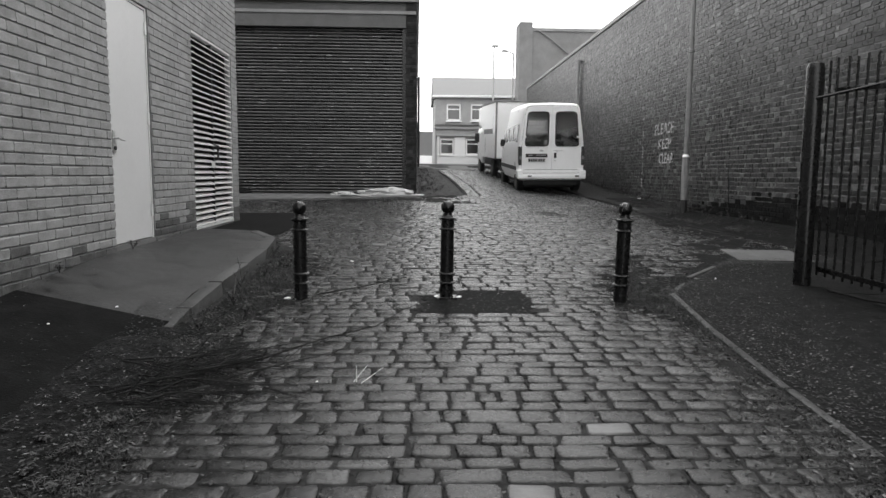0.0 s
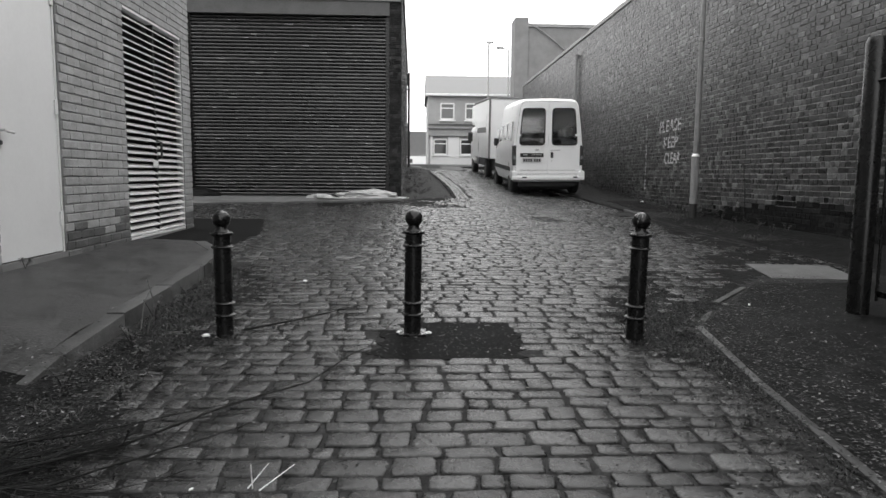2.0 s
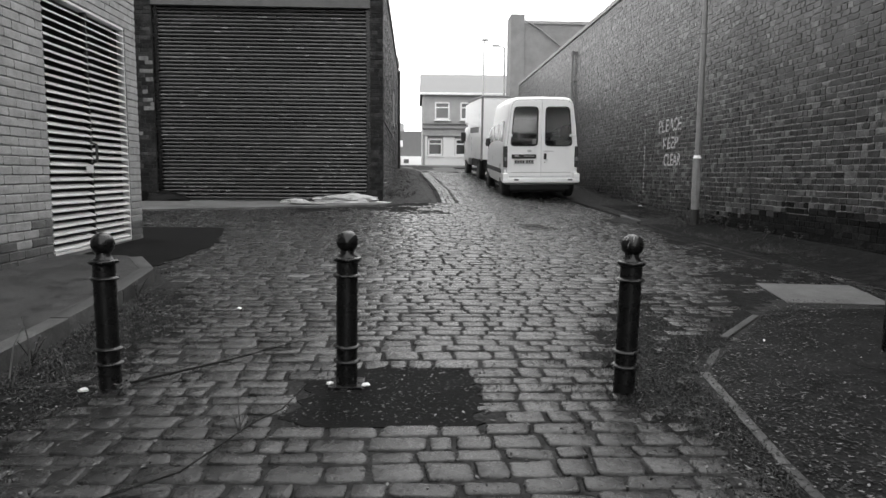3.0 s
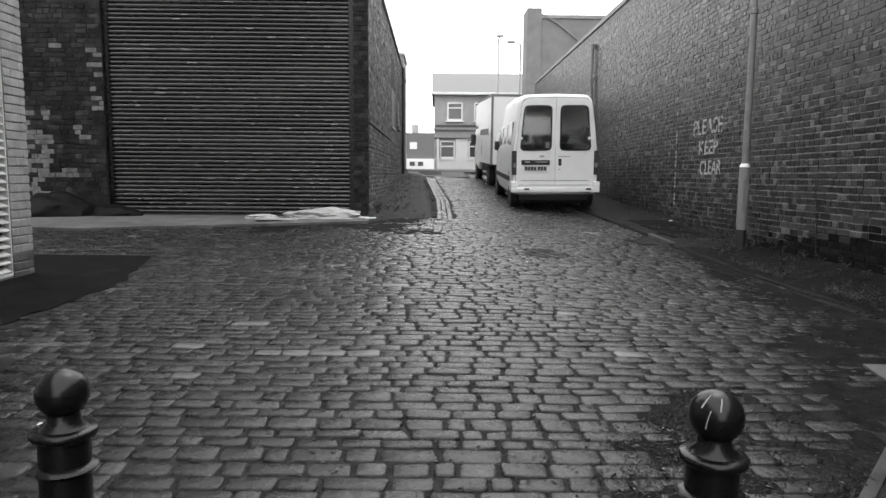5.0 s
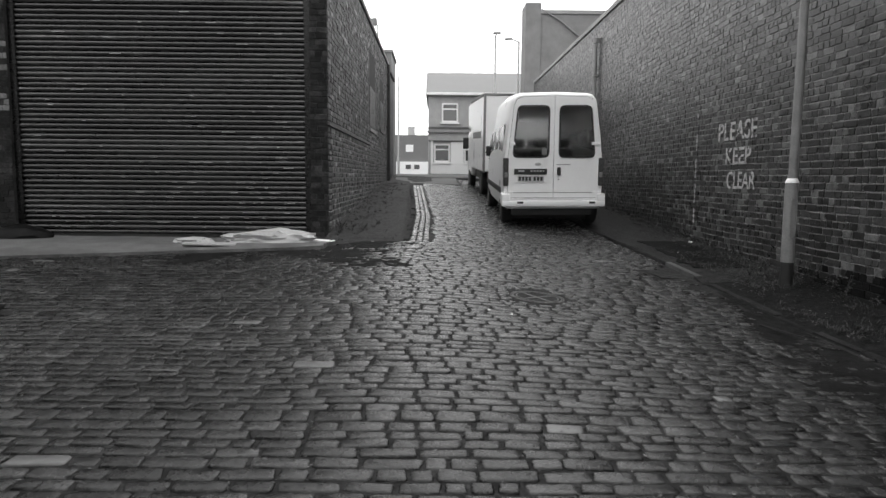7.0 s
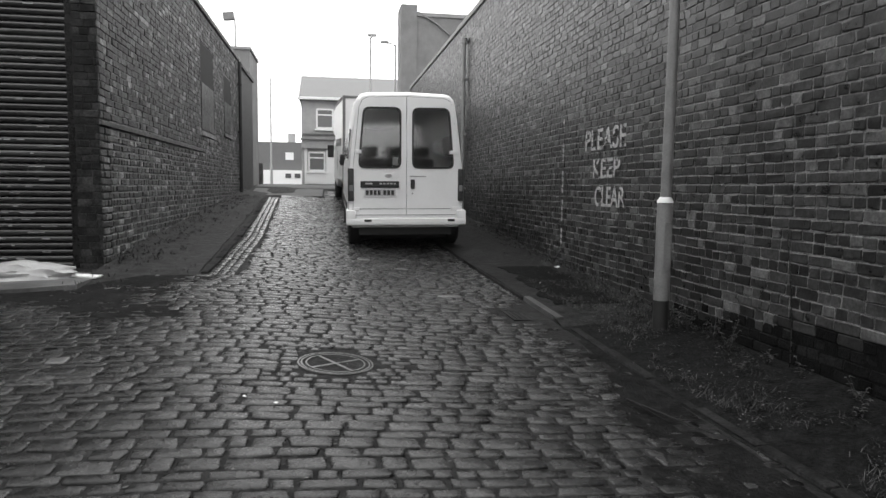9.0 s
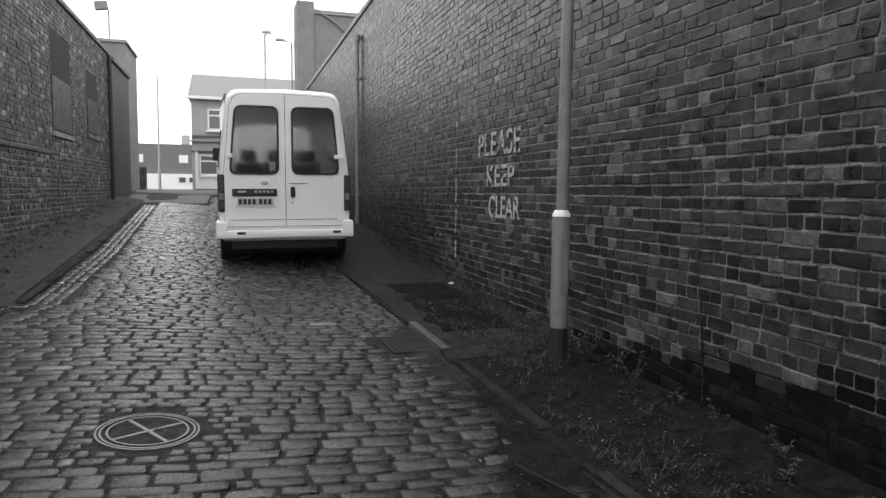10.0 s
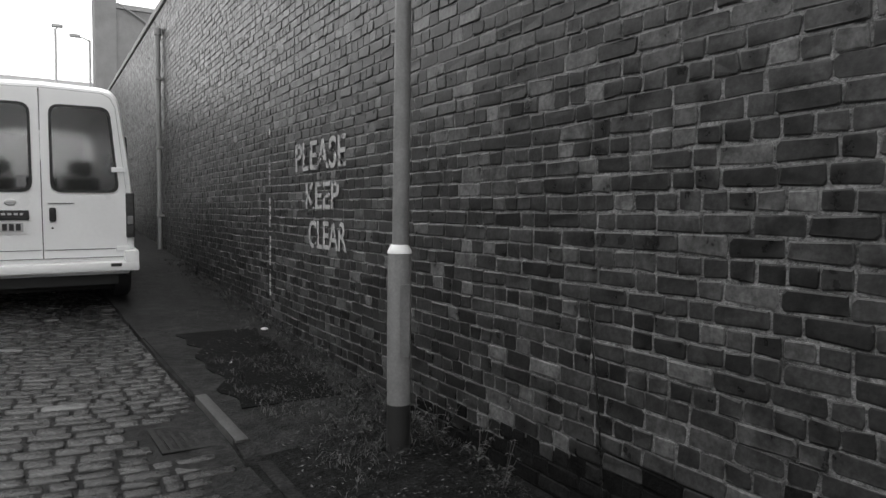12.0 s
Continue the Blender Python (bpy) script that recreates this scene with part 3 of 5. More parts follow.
def roller_shutter():
    top = tagged(empty("roller_shutter", pose(SH0, B_Y + 0.12, 0)), "closed dark steel roller shutter, scuffed and stained, with glints put in as pale marks", "shutter")
    w, n = SH1 - SH0, 52
    h = (SH_TOP - SH_BOT) / n
    prof = [(0.004, 0.0), (-0.014, 0.06), (-0.032, 0.26), (-0.036, 0.5), (-0.028, 0.76), (-0.006, 0.92), (0.008, 1.0)]
    bm = bmesh.new()
    rows = [[bm.verts.new((x, y, z * h)) for y, z in prof] + [bm.verts.new((x, 0.02, h)), bm.verts.new((x, 0.02, 0))] for x in (0.06, w - 0.06)]
    k = len(rows[0])
    for i in range(k):
        bm.faces.new((rows[0][i], rows[1][i], rows[1][(i + 1) % k], rows[0][(i + 1) % k]))
    bm.faces.new(rows[0])
    bm.faces.new(rows[1][::-1])
    first = part("slat", bm, SHUTTER, top, smooth=60)
    first.location = (0, 0, SH_BOT)
    rng = random.Random(3)
    for i in range(1, n):
        s = new("slat", first.data)
        s.parent = top
        s.location = (0, rng.uniform(-.002, .002), SH_BOT + i * h)
    for x in (0.0, w - 0.1):
        part("guide_rail", box(x, x + 0.1, -0.06, 0.05, SH_BOT - 0.1, SH_TOP, 0.006), BLACK_IRON, top, "black steel guide rail")
    # Pale strips: real scuffs low at left, glints drawn as strips at right.
    for i in range(170):
        k = min(int(abs(rng.gauss(0, 14))), n - 2) if i % 3 else rng.randrange(n - 1)
        x = rng.uniform(.2, w - .5) if i % 3 == 0 else w - .4 - abs(rng.gauss(0, .9)) if i % 3 == 1 else .9 + rng.gauss(0, .25)
        if i % 3 == 2:
            k = rng.randrange(1, 6)
        x = max(.15, min(w - .45, x))
        part("paint_scuff", box(x, x + rng.uniform(.03, .22), -.0375, -.03, SH_BOT + (k + .5) * h - .006, SH_BOT + (k + .5) * h + rng.uniform(-.002, .005)), SCUFF_GLINT, top)
    part("bottom_bar", box(0.05, w - 0.05, -0.035, 0.03, SH_BOT - 0.09, SH_BOT - 0.002, 0.006), SHUTTER, top)
    return top


roller_shutter()

# buildings beyond
annex = tagged(empty("shed_annex"), "brick lean-to with a pale rendered block behind it", "building")
part("wall", box(-6, -0.02, 31.0, 34.2, 0.5, 5.72), SHED_BRICK, annex)
part("parapet", box(-6.1, 0.04, 30.95, 34.25, 5.722, 5.84, 0.02), SHED_BRICK, annex)
part("rendered_block", box(-3.0, -0.1, 34.3, 37.0, 1.5, 6.9, 0.02), RENDER_GREY, annex, "pale rendered block")
part("rendered_block", box(-8, -0.95, 37.05, 42.0, 1.5, 7.5, 0.02), RENDER_GREY, annex, "pale rendered block")
part("block_cap", box(-3.05, -0.05, 34.25, 37.03, 6.902, 7.0, 0.01), COPING, annex)


def tall_building():
    top = tagged(empty("rendered_warehouse"), "tall grey warehouse gable with a stone pilaster", "building")
    part("wall", box(6.7, 20, 40.0, 41.6, 1, 9.8), RENDER_GREY, top)
    part("pilaster", box(5.95, 6.698, 39.9, 41.4, 1, 10.3, 0.02), RENDER_GREY, top, "grey rendered corner pilaster")
    part("parapet", box(6.7, 20.1, 39.93, 41.6, 9.802, 9.98, 0.01), COPING, top)
    part("gutter_pipe", tube([(6.72, 39.95, 10.0), (7.6, 39.93, 9.5), (9.0, 39.93, 8.4)], 0.04, 8), RUST, top)
    return top


tall_building()


def far_window(top, x0, x1, z0, z1, y, glassm=FAR_GLASS, bars=(0.3,)):
    w = part("window", box(x0, x1, y - 0.02, y + 0.06, z0, z1), glassm, top)
    bm = bmesh.new()
    for a, b, c, d in ((x0 - .03, x0 + .06, z0, z1), (x1 - .06, x1 + .03, z0, z1), (x0, x1, z1 - .06, z1 + .03), (x0, x1, z0 - .03, z0 + .07)):
        box(a, b, y - 0.06, y - 0.022, c, d, 0.004, bm)
    for f in bars:
        z = z1 - f * (z1 - z0)
        box(x0, x1, y - 0.05, y - 0.022, z - .035, z + .035, 0, bm)
    part("frame", bm, WHITE_FRAME, w, "white window frame")
    part("sill", box(x0 - .1, x1 + .1, y - 0.14, y - 0.002, z0 - .12, z0 - .035, 0.01), WHITE_FRAME, w)
    return w


def corner_house():
    """The two-storey shop house that closes the view."""
    y, x0, x1, z0 = 46.0, 1.25, 14.0, 2.25
    top = tagged(empty("corner_shop_house"), "two-storey brick corner house with an old white shopfront", "house")
    part("wall", box(x0, x1, y, y + 8, z0 - 0.3, 6.75), FAR_BRICK, top)
    bm = bmesh.new()
    vs = [bm.verts.new(c) for c in ((x0 - .15, y - .2, 6.72), (x1, y - .2, 6.72), (x1, y + 4, 8.5), (x0 - .15, y + 4, 8.5), (x0 - .15, y + 8.2, 6.72), (x1, y + 8.2, 6.72))]
    for f in ((0, 1, 2, 3), (3, 2, 5, 4), (0, 3, 4), (1, 5, 2), (0, 4, 5, 1)):
        bm.faces.new([vs[i] for i in f])
    part("roof", bm, SLATE, top)
    part("gutter", box(x0 - .2, x1, y - .32, y - .21, 6.62, 6.76, 0.02), WHITE_FRAME, top, "white gutter")
    for a in (2.05, 3.68, 6.6, 9.2):
        far_window(top, a, a + 0.88, 5.13, 6.16, y)
    part("band", box(x0, x1, y - .05, y - .002, 4.72, 4.84), CONCRETE, top)
    part("fascia", box(x0, 5.2, y - .22, y - .002, 4.05, 4.5, 0.02), FAR_BRICK, top, "shop fascia board")
    part("cornice", box(x0 - .05, 5.25, y - .34, y - .002, 4.502, 4.6, 0.02), COPING, top)
    part("stall_riser", box(1.55, 5.0, y - .12, y - .002, z0 - .1, 2.78), WHITE_FRAME, top, "white shopfront riser")
    for a, b in ((1.62, 2.48), (3.36, 4.22)):
        far_window(top, a, b, 2.85, 3.85, y - .04, DARK_GLASS, (0.3,))
    part("door", box(2.55, 3.3, y - .1, y - .002, z0 - .1, 4.0, 0.01), WHITE_FRAME, top, "white painted shop door")
    part("pilaster", box(1.4, 1.55, y - .16, y - .002, z0 - .1, 4.05), WHITE_FRAME, top)
    return top


corner_house()


def back_row():
    y = 70.0
    top = tagged(empty("back_terrace"), "low terrace with a pale front and slate roof in mist", "house")
    part("roof", box(-30, 3, y, y + 8, 3.4, 5.85), SLATE, top)
    part("wall", box(-30, 3, y - 0.3, y - 0.02, 2, 3.39), WHITE_FRAME, top, "white rendered wall")
    for x in (-8, -4.2, -0.75, -12):
        part("rooflight", box(x - .35, x + .35, y - 0.08, y - 0.004, 4.3, 4.95), WHITE_FRAME, top, "pale rooflight")
    for x in (-0.3, -1.1, -5):
        part("window", box(x, x + .5, y - .36, y - .302, 2.7, 3.1), FAR_GLASS, top)
    part("chimney", box(-0.95, -0.3, y + 1, y + 1.6, 5.7, 6.7), FAR_BRICK, top)
    return top


back_row()
tagged(mesh_ob("low_brick_wall", box(-6, -0.3, 40.6, 41.0, 1.8, 3.05, 0.03), SHED_BRICK), "dark low brick wall at the road", "wall", kind="structure")


def street_lamp(name, label, x, y, z, h, arm, head=True):
    top = tagged(empty(name, pose(x, y, z)), label, "lamp post")
    part("pole", lathe([(0.08, 0), (0.08, 1.2), (0.055, 1.25), (0.045, h)], 10), HAZE_METAL, top, smooth=40)
    if arm:
        part("arm", tube([(0, 0, h - .05), (arm * .5, 0, h + 0.06), (arm, 0, h + .08)], 0.03), HAZE_METAL, top)
    if head:
        part("lantern", box(arm - .28, arm + .12, -.1, .1, h + .05, h + .17, 0.03), HAZE_METAL, top)
    return top


street_lamp("street_lamp", "slim grey street lamp beyond the vehicles", 4.7, 42.0, 2.0, 7.2, 0.15)
street_lamp("street_lamp", "grey street lamp with a side lantern", 5.9, 42.0, 2.0, 6.9, -0.45)
street_lamp("street_lamp", "grey street lamp by the road", -0.68, 50.0, 2.0, 6.3, 0.0, False)
flood = tagged(empty("floodlight_mast", pose(-0.75, 35.5, 6.7)), "small floodlight on a thin mast", "floodlight")
part("pole", tube([(0, 0, 0.2), (0, 0, 1.5)], 0.03), RUST, flood)
part("lamp_head", box(-.2, .2, -.12, .12, 1.5, 1.78, 0.02, m=pose(0, 0, 0, 0, -8, 0)), RENDER_GREY, flood)


# ---- vehicles ----
def wheel(top, x, y, r=0.33, w=0.2, rim=VAN_TRIM, axle=None):
    m = pose(x, y, axle or r, 0, 90, 0)
    t = part("wheel", lathe([(r * .55, -w / 2), (r * .92, -w / 2), (r, -w * .36), (r, w * .36), (r * .92, w / 2), (r * .55, w / 2)], 28, m=m), RUBBER, top, "black tyre", 40)
    part("rim", lathe([(r * .2, -w * .51), (r * .56, -w * .53), (r * .6, -w * .45), (r * .6, w * .45), (r * .56, w * .53), (r * .2, w * .51)], 20, m=m), rim, t, "grey steel rim", 40)


def ring_slab(outline, hole, thick, m):
    """A panel with an opening in it, extruded like slab()."""
    bm = bmesh.new()
    edges = []
    for pts in (outline, hole):
        vs = [bm.verts.new((x, 0, z)) for x, z in pts]
        edges += [bm.edges.new((vs[i - 1], vs[i])) for i in range(len(vs))]
    bmesh.ops.triangle_fill(bm, use_beauty=True, use_dissolve=False, edges=edges)
    ext = bmesh.ops.extrude_face_region(bm, geom=bm.faces[:], use_keep_orig=True)
    for v in ext["geom"]:
        if isinstance(v, bmesh.types.BMVert):
            v.co.y += thick
    bm.transform(m)
    return bm


def van_section(bm, y, width, belt, shoulder, roof, top_w, sill=0.34):
    pts = [(width - .06, sill), (width, sill + .18), (width + .005, belt * .6), (width - .005, belt), (width - (width - top_w) * .4, belt + (shoulder - belt) * .45), (top_w, shoulder), (top_w - .03, roof - .10), (top_w - .09, roof - .035), (top_w - .2, roof - .008), (0, roof + .012)]
    pts = pts + [(-x, z) for x, z in reversed(pts[:-1])]
    return [bm.verts.new((x, y, z)) for x, z in pts]


def panel_van():
    top = tagged(empty("panel_van", pose(4.03, 20.12, gz(4.0, 20.75) + 0.012, 3.0, -0.6, 0)), "white high-roof panel van parked on the cobbles", "van")
    bm = bmesh.new()
    st = [(0.05, 0.965, 1.30, 2.38, 2.56, 0.82), (0.10, 0.98, 1.30, 2.41, 2.59, 0.84), (0.2, 0.985, 1.30, 2.42, 2.61, 0.85), (1.5, 0.99, 1.30, 2.42, 2.62, 0.85), (3.2, 0.99, 1.30, 2.38, 2.58, 0.83), (3.7, 0.985, 1.28, 1.95, 2.2, 0.78), (4.05, 0.97, 1.2, 1.5, 1.62, 0.76), (4.25, 0.95, 1.08, 1.16, 1.22, 0.74), (4.75, 0.90, 0.88, 0.95, 1.02, 0.70), (4.9, 0.80, 0.75, 0.8, 0.86, 0.6)]
    loops = [van_section(bm, *s) for s in st]
    n = len(loops[0])
    for k, (a, b) in enumerate(zip(loops, loops[1:])):
        for i in range(n):
            if not (k in (5, 6) and 5 <= i < n - 6):
                bm.faces.new((a[i], a[(i + 1) % n], b[(i + 1) % n], b[i]))
    bm.faces.new(loops[-1][::-1])
    part("body", bm, VAN_WHITE, top, "white painted body shell", 35)

    shell = [(.905, .34), (.965, .52), (.97, .78), (.96, 1.3), (.907, 1.79), (.82, 2.38), (.79, 2.46), (.73, 2.525), (.62, 2.552), (0, 2.572)]
    shell = shell + [(-x, z) for x, z in reversed(shell[:-1])]
    inner = [(.87, .58), (.87, 1.3), (.77, 2.3), (.66, 2.46), (0, 2.5), (-.66, 2.46), (-.77, 2.3), (-.87, 1.3), (-.87, .58)]
    part("rear_frame", ring_slab(shell, inner, 0.03, pose(0, 0.045, 0)), VAN_WHITE, top)

    def edge(z):
        """Half width of the rear at a height."""
        return 0.93 if z < 1.3 else 0.93 - (z - 1.3) * 0.115

    half = [(.905, .55), (.905, 1.3), (edge(2.36) - .013, 2.36), (edge(2.4) - .064, 2.478), (edge(2.4) - .156, 2.522), (0, 2.542)]
    rim = half + [(-x, z) for x, z in reversed(half[:-1])]
    part("door_gap", ring_slab(rim, [(x * .96, 1.5 + (z - 1.5) * .96) for x, z in rim], 0.003, pose(0, 0.040, 0)), VAN_TRIM, top, "dark gap round the doors")
    for s in (-1, 1):
        out = [(s * 0.005, 0.56), (s * 0.9, 0.56), (s * 0.9, 1.3), (s * (edge(2.36) - .02), 2.36), (s * (edge(2.4) - .07), 2.47), (s * (edge(2.4) - .16), 2.515), (s * 0.005, 2.535)]
        win = rounded([(s * 0.12, 1.37), (s * (edge(1.36) - .135), 1.37), (s * (edge(2.3) - .115), 2.33), (s * 0.12, 2.33)], 0.1)
        seal = rounded([(s * 0.09, 1.34), (s * (edge(1.335) - .105), 1.34), (s * (edge(2.32) - .085), 2.36), (s * 0.09, 2.36)], 0.12)
        d = part("rear_door", ring_slab(out, seal, 0.05, pose(0, 0.008, 0)), VAN_WHITE, top, "white rear door")
        part("window_seal", ring_slab(seal, win, 0.03, pose(0, -0.004, 0)), VAN_TRIM, d, "black rubber window seal")
        part("window", slab(win, 0.006, m=pose(0, 0.004, 0)), CLEAR, d, "tinted rear window")
        for z in (0.66, 1.62, 2.1):
            if z < 2:
                part("hinge", box(s * (edge(z) - .1) - .06, s * (edge(z) - .1) + .03 * s + .06, -0.02, 0.006, z - .03, z + .03, 0.008), VAN_WHITE, d)
        if s < 0:
            part("handle_strip", box(-.78, -.13, -0.03, 0.006, 1.02, 1.13, 0.012), VAN_TRIM, d, "black plastic plate light strip")
            for a, b in ((-.70, -.58), (-.46, -.42), (-.40, -.36), (-.34, -.30), (-.28, -.24), (-.22, -.19)):
                part("badge_bar", box(a, b, -0.034, -0.031, 1.075, 1.1), CHROME, d)
            part("plate_recess", box(-.74, -.16, -0.006, 0.007, 0.86, 1.018, 0.004), VAN_WHITE, d)
            pl = part("number_plate", box(-.71, -.19, -0.014, -0.007, 0.88, 0.99, 0.002), PLATE, d, "grey number plate")
            for i in range(7):
                a = -.69 + i * .066 + (0.03 if i > 3 else 0)
                part("plate_bar", box(a, a + .048, -0.017, -0.0145, 0.897, 0.975), VAN_TRIM, pl)
            part("badge", lathe([(0.06, -0.004), (0.06, 0.004), (0.05, 0.008)], 16, m=pose(-.31, 0.004, 1.22, 90, 0, 0) @ Matrix.Diagonal((1, .55, 1, 1))), CHROME, d, "small oval badge")
            part("sticker", box(-.24, -.15, -0.02, -0.0145, 1.4, 1.53, 0.003), POST_GREY, d)
        else:
            part("door_handle", box(.07, .14, -0.02, 0.006, 1.0, 1.16, 0.02), VAN_TRIM, d, "black recessed door handle")
            part("door_lock", lathe([(0.012, 0), (0.012, 0.01)], 10, m=pose(.1, 0.006, .92, 90, 0, 0)), VAN_TRIM, d)
            part("script_bar", box(.06, .33, -0.002, 0.007, 1.205, 1.217), POST_GREY, d)
        part("door_crease", box(min(s * .02, s * .89), max(s * .02, s * .89), 0.004, 0.0085, .655, .663), VAN_TRIM, d)
        lamp = part("tail_lamp", box(s * 0.935 - 0.05, s * 0.935 + 0.05, -0.004, 0.2, 0.79, 1.34, 0.015), VAN_TRIM, top, "dark tail lamp cluster")
        for z in (0.83, 0.96, 1.09, 1.21):
            part("lens", box(s * 0.935 - 0.034, s * 0.935 + 0.034, -0.012, 0.02, z, z + .1, 0.008), LAMP_RED if z != 0.96 else POST_GREY, lamp)
        if s < 0:
            part("mirror", box(s * 1.0 - .055, s * 1.0 + .055, 3.75, 3.85, 1.3, 1.55, 0.03), VAN_TRIM, top, "black door mirror")
        if s < 0:
            part("mirror_arm", tube([(s * .95, 3.85, 1.3), (s * 1.06, 3.8, 1.4)], 0.025), VAN_TRIM, top)
        for a, b in ((0.35, 1.25), (1.36, 2.2), (2.35, 2.95), (3.05, 3.7)):
            o = [(a, 1.42), (b, 1.42), (b - (0.25 if a > 3 else 0), 2.02), (a, 2.02)]
            bmw = slab(rounded(o, 0.06), 0.02)
            lean = math.degrees(math.atan2(0.062, 0.6))
            part("side_window", bmw, SIDE_GLASS, top, "dark side window").matrix_basis = Matrix.Translation((s * 0.975, 0, 0)) @ pose(0, 0, 0, 0, 0, 0) @ Matrix(((0, -s, -s * 0.11, s * 0.07), (1, 0, 0, 0), (0, 0, 1, 0), (0, 0, 0, 1)))
        part("rub_strip", box(s * .99 - .015, s * .99 + .015, .5, 4.0, .62, .74, 0.01), VAN_TRIM, top)
        for y in (0.66, 3.95):
            wheel(top, s * 0.86, y, .36, .22, axle=.335)
    bp = bmesh.new()
    box(-1.02, 1.02, -0.10, 0.1, 0.39, 0.5, 0.025, bp)
    box(-1.02, -0.86, -0.09, 0.35, 0.42, 0.64, 0.025, bp)
    box(0.86, 1.02, -0.09, 0.35, 0.42, 0.64, 0.025, bp)
    b = part("bumper", bp, VAN_WHITE, top, "white rear bumper", 40)
    for x in (-.66, .76):
        part("bumper_lamp", box(x - .06, x + .06, -0.106, -0.09, .45, .49, 0.004), VAN_TRIM, b)
    part("underbody", box(-.8, .8, .15, 4.6, .2, .42), VAN_TRIM, top, "black underbody")
    part("rear_valance", box(-.84, .84, .4, .5, .10, .41, 0.02), RUBBER, top)
    part("windscreen", slab([(-.7, 0), (.7, 0), (.68, .98), (-.68, .98)], 0.006, m=pose(0, 4.2, 1.3, 27, 0, 0)), CLEAR, top)
    part("load_floor", box(-.85, .85, .1, 3.9, .5, .54), VAN_TRIM, top)
    part("dashboard", box(-.8, .8, 3.75, 4.2, .8, 1.3, 0.05), VAN_TRIM, top)
    for x in (-.5, 0.0, .5):
        for y in (1.6, 2.9):
            st_ = part("seat", box(x - .22, x + .22, y, y + .16, .55, 1.5, 0.05), VAN_TRIM, top, "dark seat back")
            part("headrest", box(x - .13, x + .13, y + .02, y + .12, 1.52, 1.72, 0.04), VAN_TRIM, st_)
    return top


panel_van()


def box_truck():
    top = tagged(empty("box_truck", pose(4.08, 26.6, gz(3.8, 28) - 0.08, 2.8, 0, 2.5)), "white box lorry parked in front of the van", "truck")
    part("cargo_box", box(-1.0, 1.0, 0, 4.0, .78, 2.95, 0.02), VAN_WHITE, top, "white box body")
    part("roof_edge", box(-1.02, 1.02, -0.02, 4.02, 2.952, 3.02, 0.01), POST_GREY, top)
    for x in (-1.02, .95):
        part("corner_post", box(x, x + .07, -0.02, .05, .75, 2.95, 0.01), POST_GREY, top)
    part("rear_shutter", box(-.93, .93, -0.012, -0.001, .85, 2.8), VAN_WHITE, top)
    part("cab", box(-.95, .95, 4.1, 5.7, .45, 2.05, 0.18), VAN_WHITE, top, "white cab")
    part("luton_peak", box(-1.0, 1.0, 4.0, 5.0, 2.1, 2.94, 0.08), VAN_WHITE, top)
    part("chassis", box(-.8, .8, .1, 5.5, .45, .775), VAN_TRIM, top)
    part("lettering_bar", box(-1.006, -1.001, .8, 3.2, 1.75, 1.95), POST_GREY, top)
    for s in (-1, 1):
        if s < 0:
            part("mirror", box(s * 1.12 - .1, s * 1.12 + .1, 4.5, 4.6, 1.4, 1.8, 0.03), VAN_TRIM, top)
        for y in (1.1, 4.9):
            wheel(top, s * .84, y, .38, .22)
    return top


box_truck()


# ---- doors, louvre, lamp post, bollards, gate ----
def steel_door():
    y0, y1, z0, z1 = DOOR
    top = tagged(empty("door_1", pose(A_X, y0, z0)), "pale grey painted steel door, closed, with a lever handle", "door", kind="structure")
    w, h = y1 - y0, z1 - z0
    part("door_leaf", box(-.1, -.03, .03, w - .03, .01, h - .03, 0.006), DOOR_PAINT, top)
    part("door_frame", box(-.12, -.02, 0, .028, 0, h, 0.004), DOOR_PAINT, top)
    part("door_frame", box(-.12, -.02, w - .028, w, 0, h, 0.004), DOOR_PAINT, top)
    part("door_frame", box(-.12, -.02, .028, w - .028, h - .028, h, 0.004), DOOR_PAINT, top)
    hd = part("handle_plate", box(-.03, -.018, .07, .13, .95, 1.18, 0.008), CHROME, top, "steel handle plate")
    part("lever", tube([(-.02, .1, 1.1), (.03, .1, 1.1), (.035, .14, 1.09), (.035, .22, 1.085)], 0.012, 8), CHROME, hd)
    part("lock_cylinder", lathe([(0.02, 0), (0.02, 0.015)], 12, m=pose(-.018, .1, 1.0, 0, 90, 0)), VAN_TRIM, hd)
    for z in (.25, 1.3, 2.3):
        part("hinge", box(-.03, -.012, w - .06, w - .01, z, z + .14, 0.004), DOOR_PAINT, top)
    return top


steel_door()


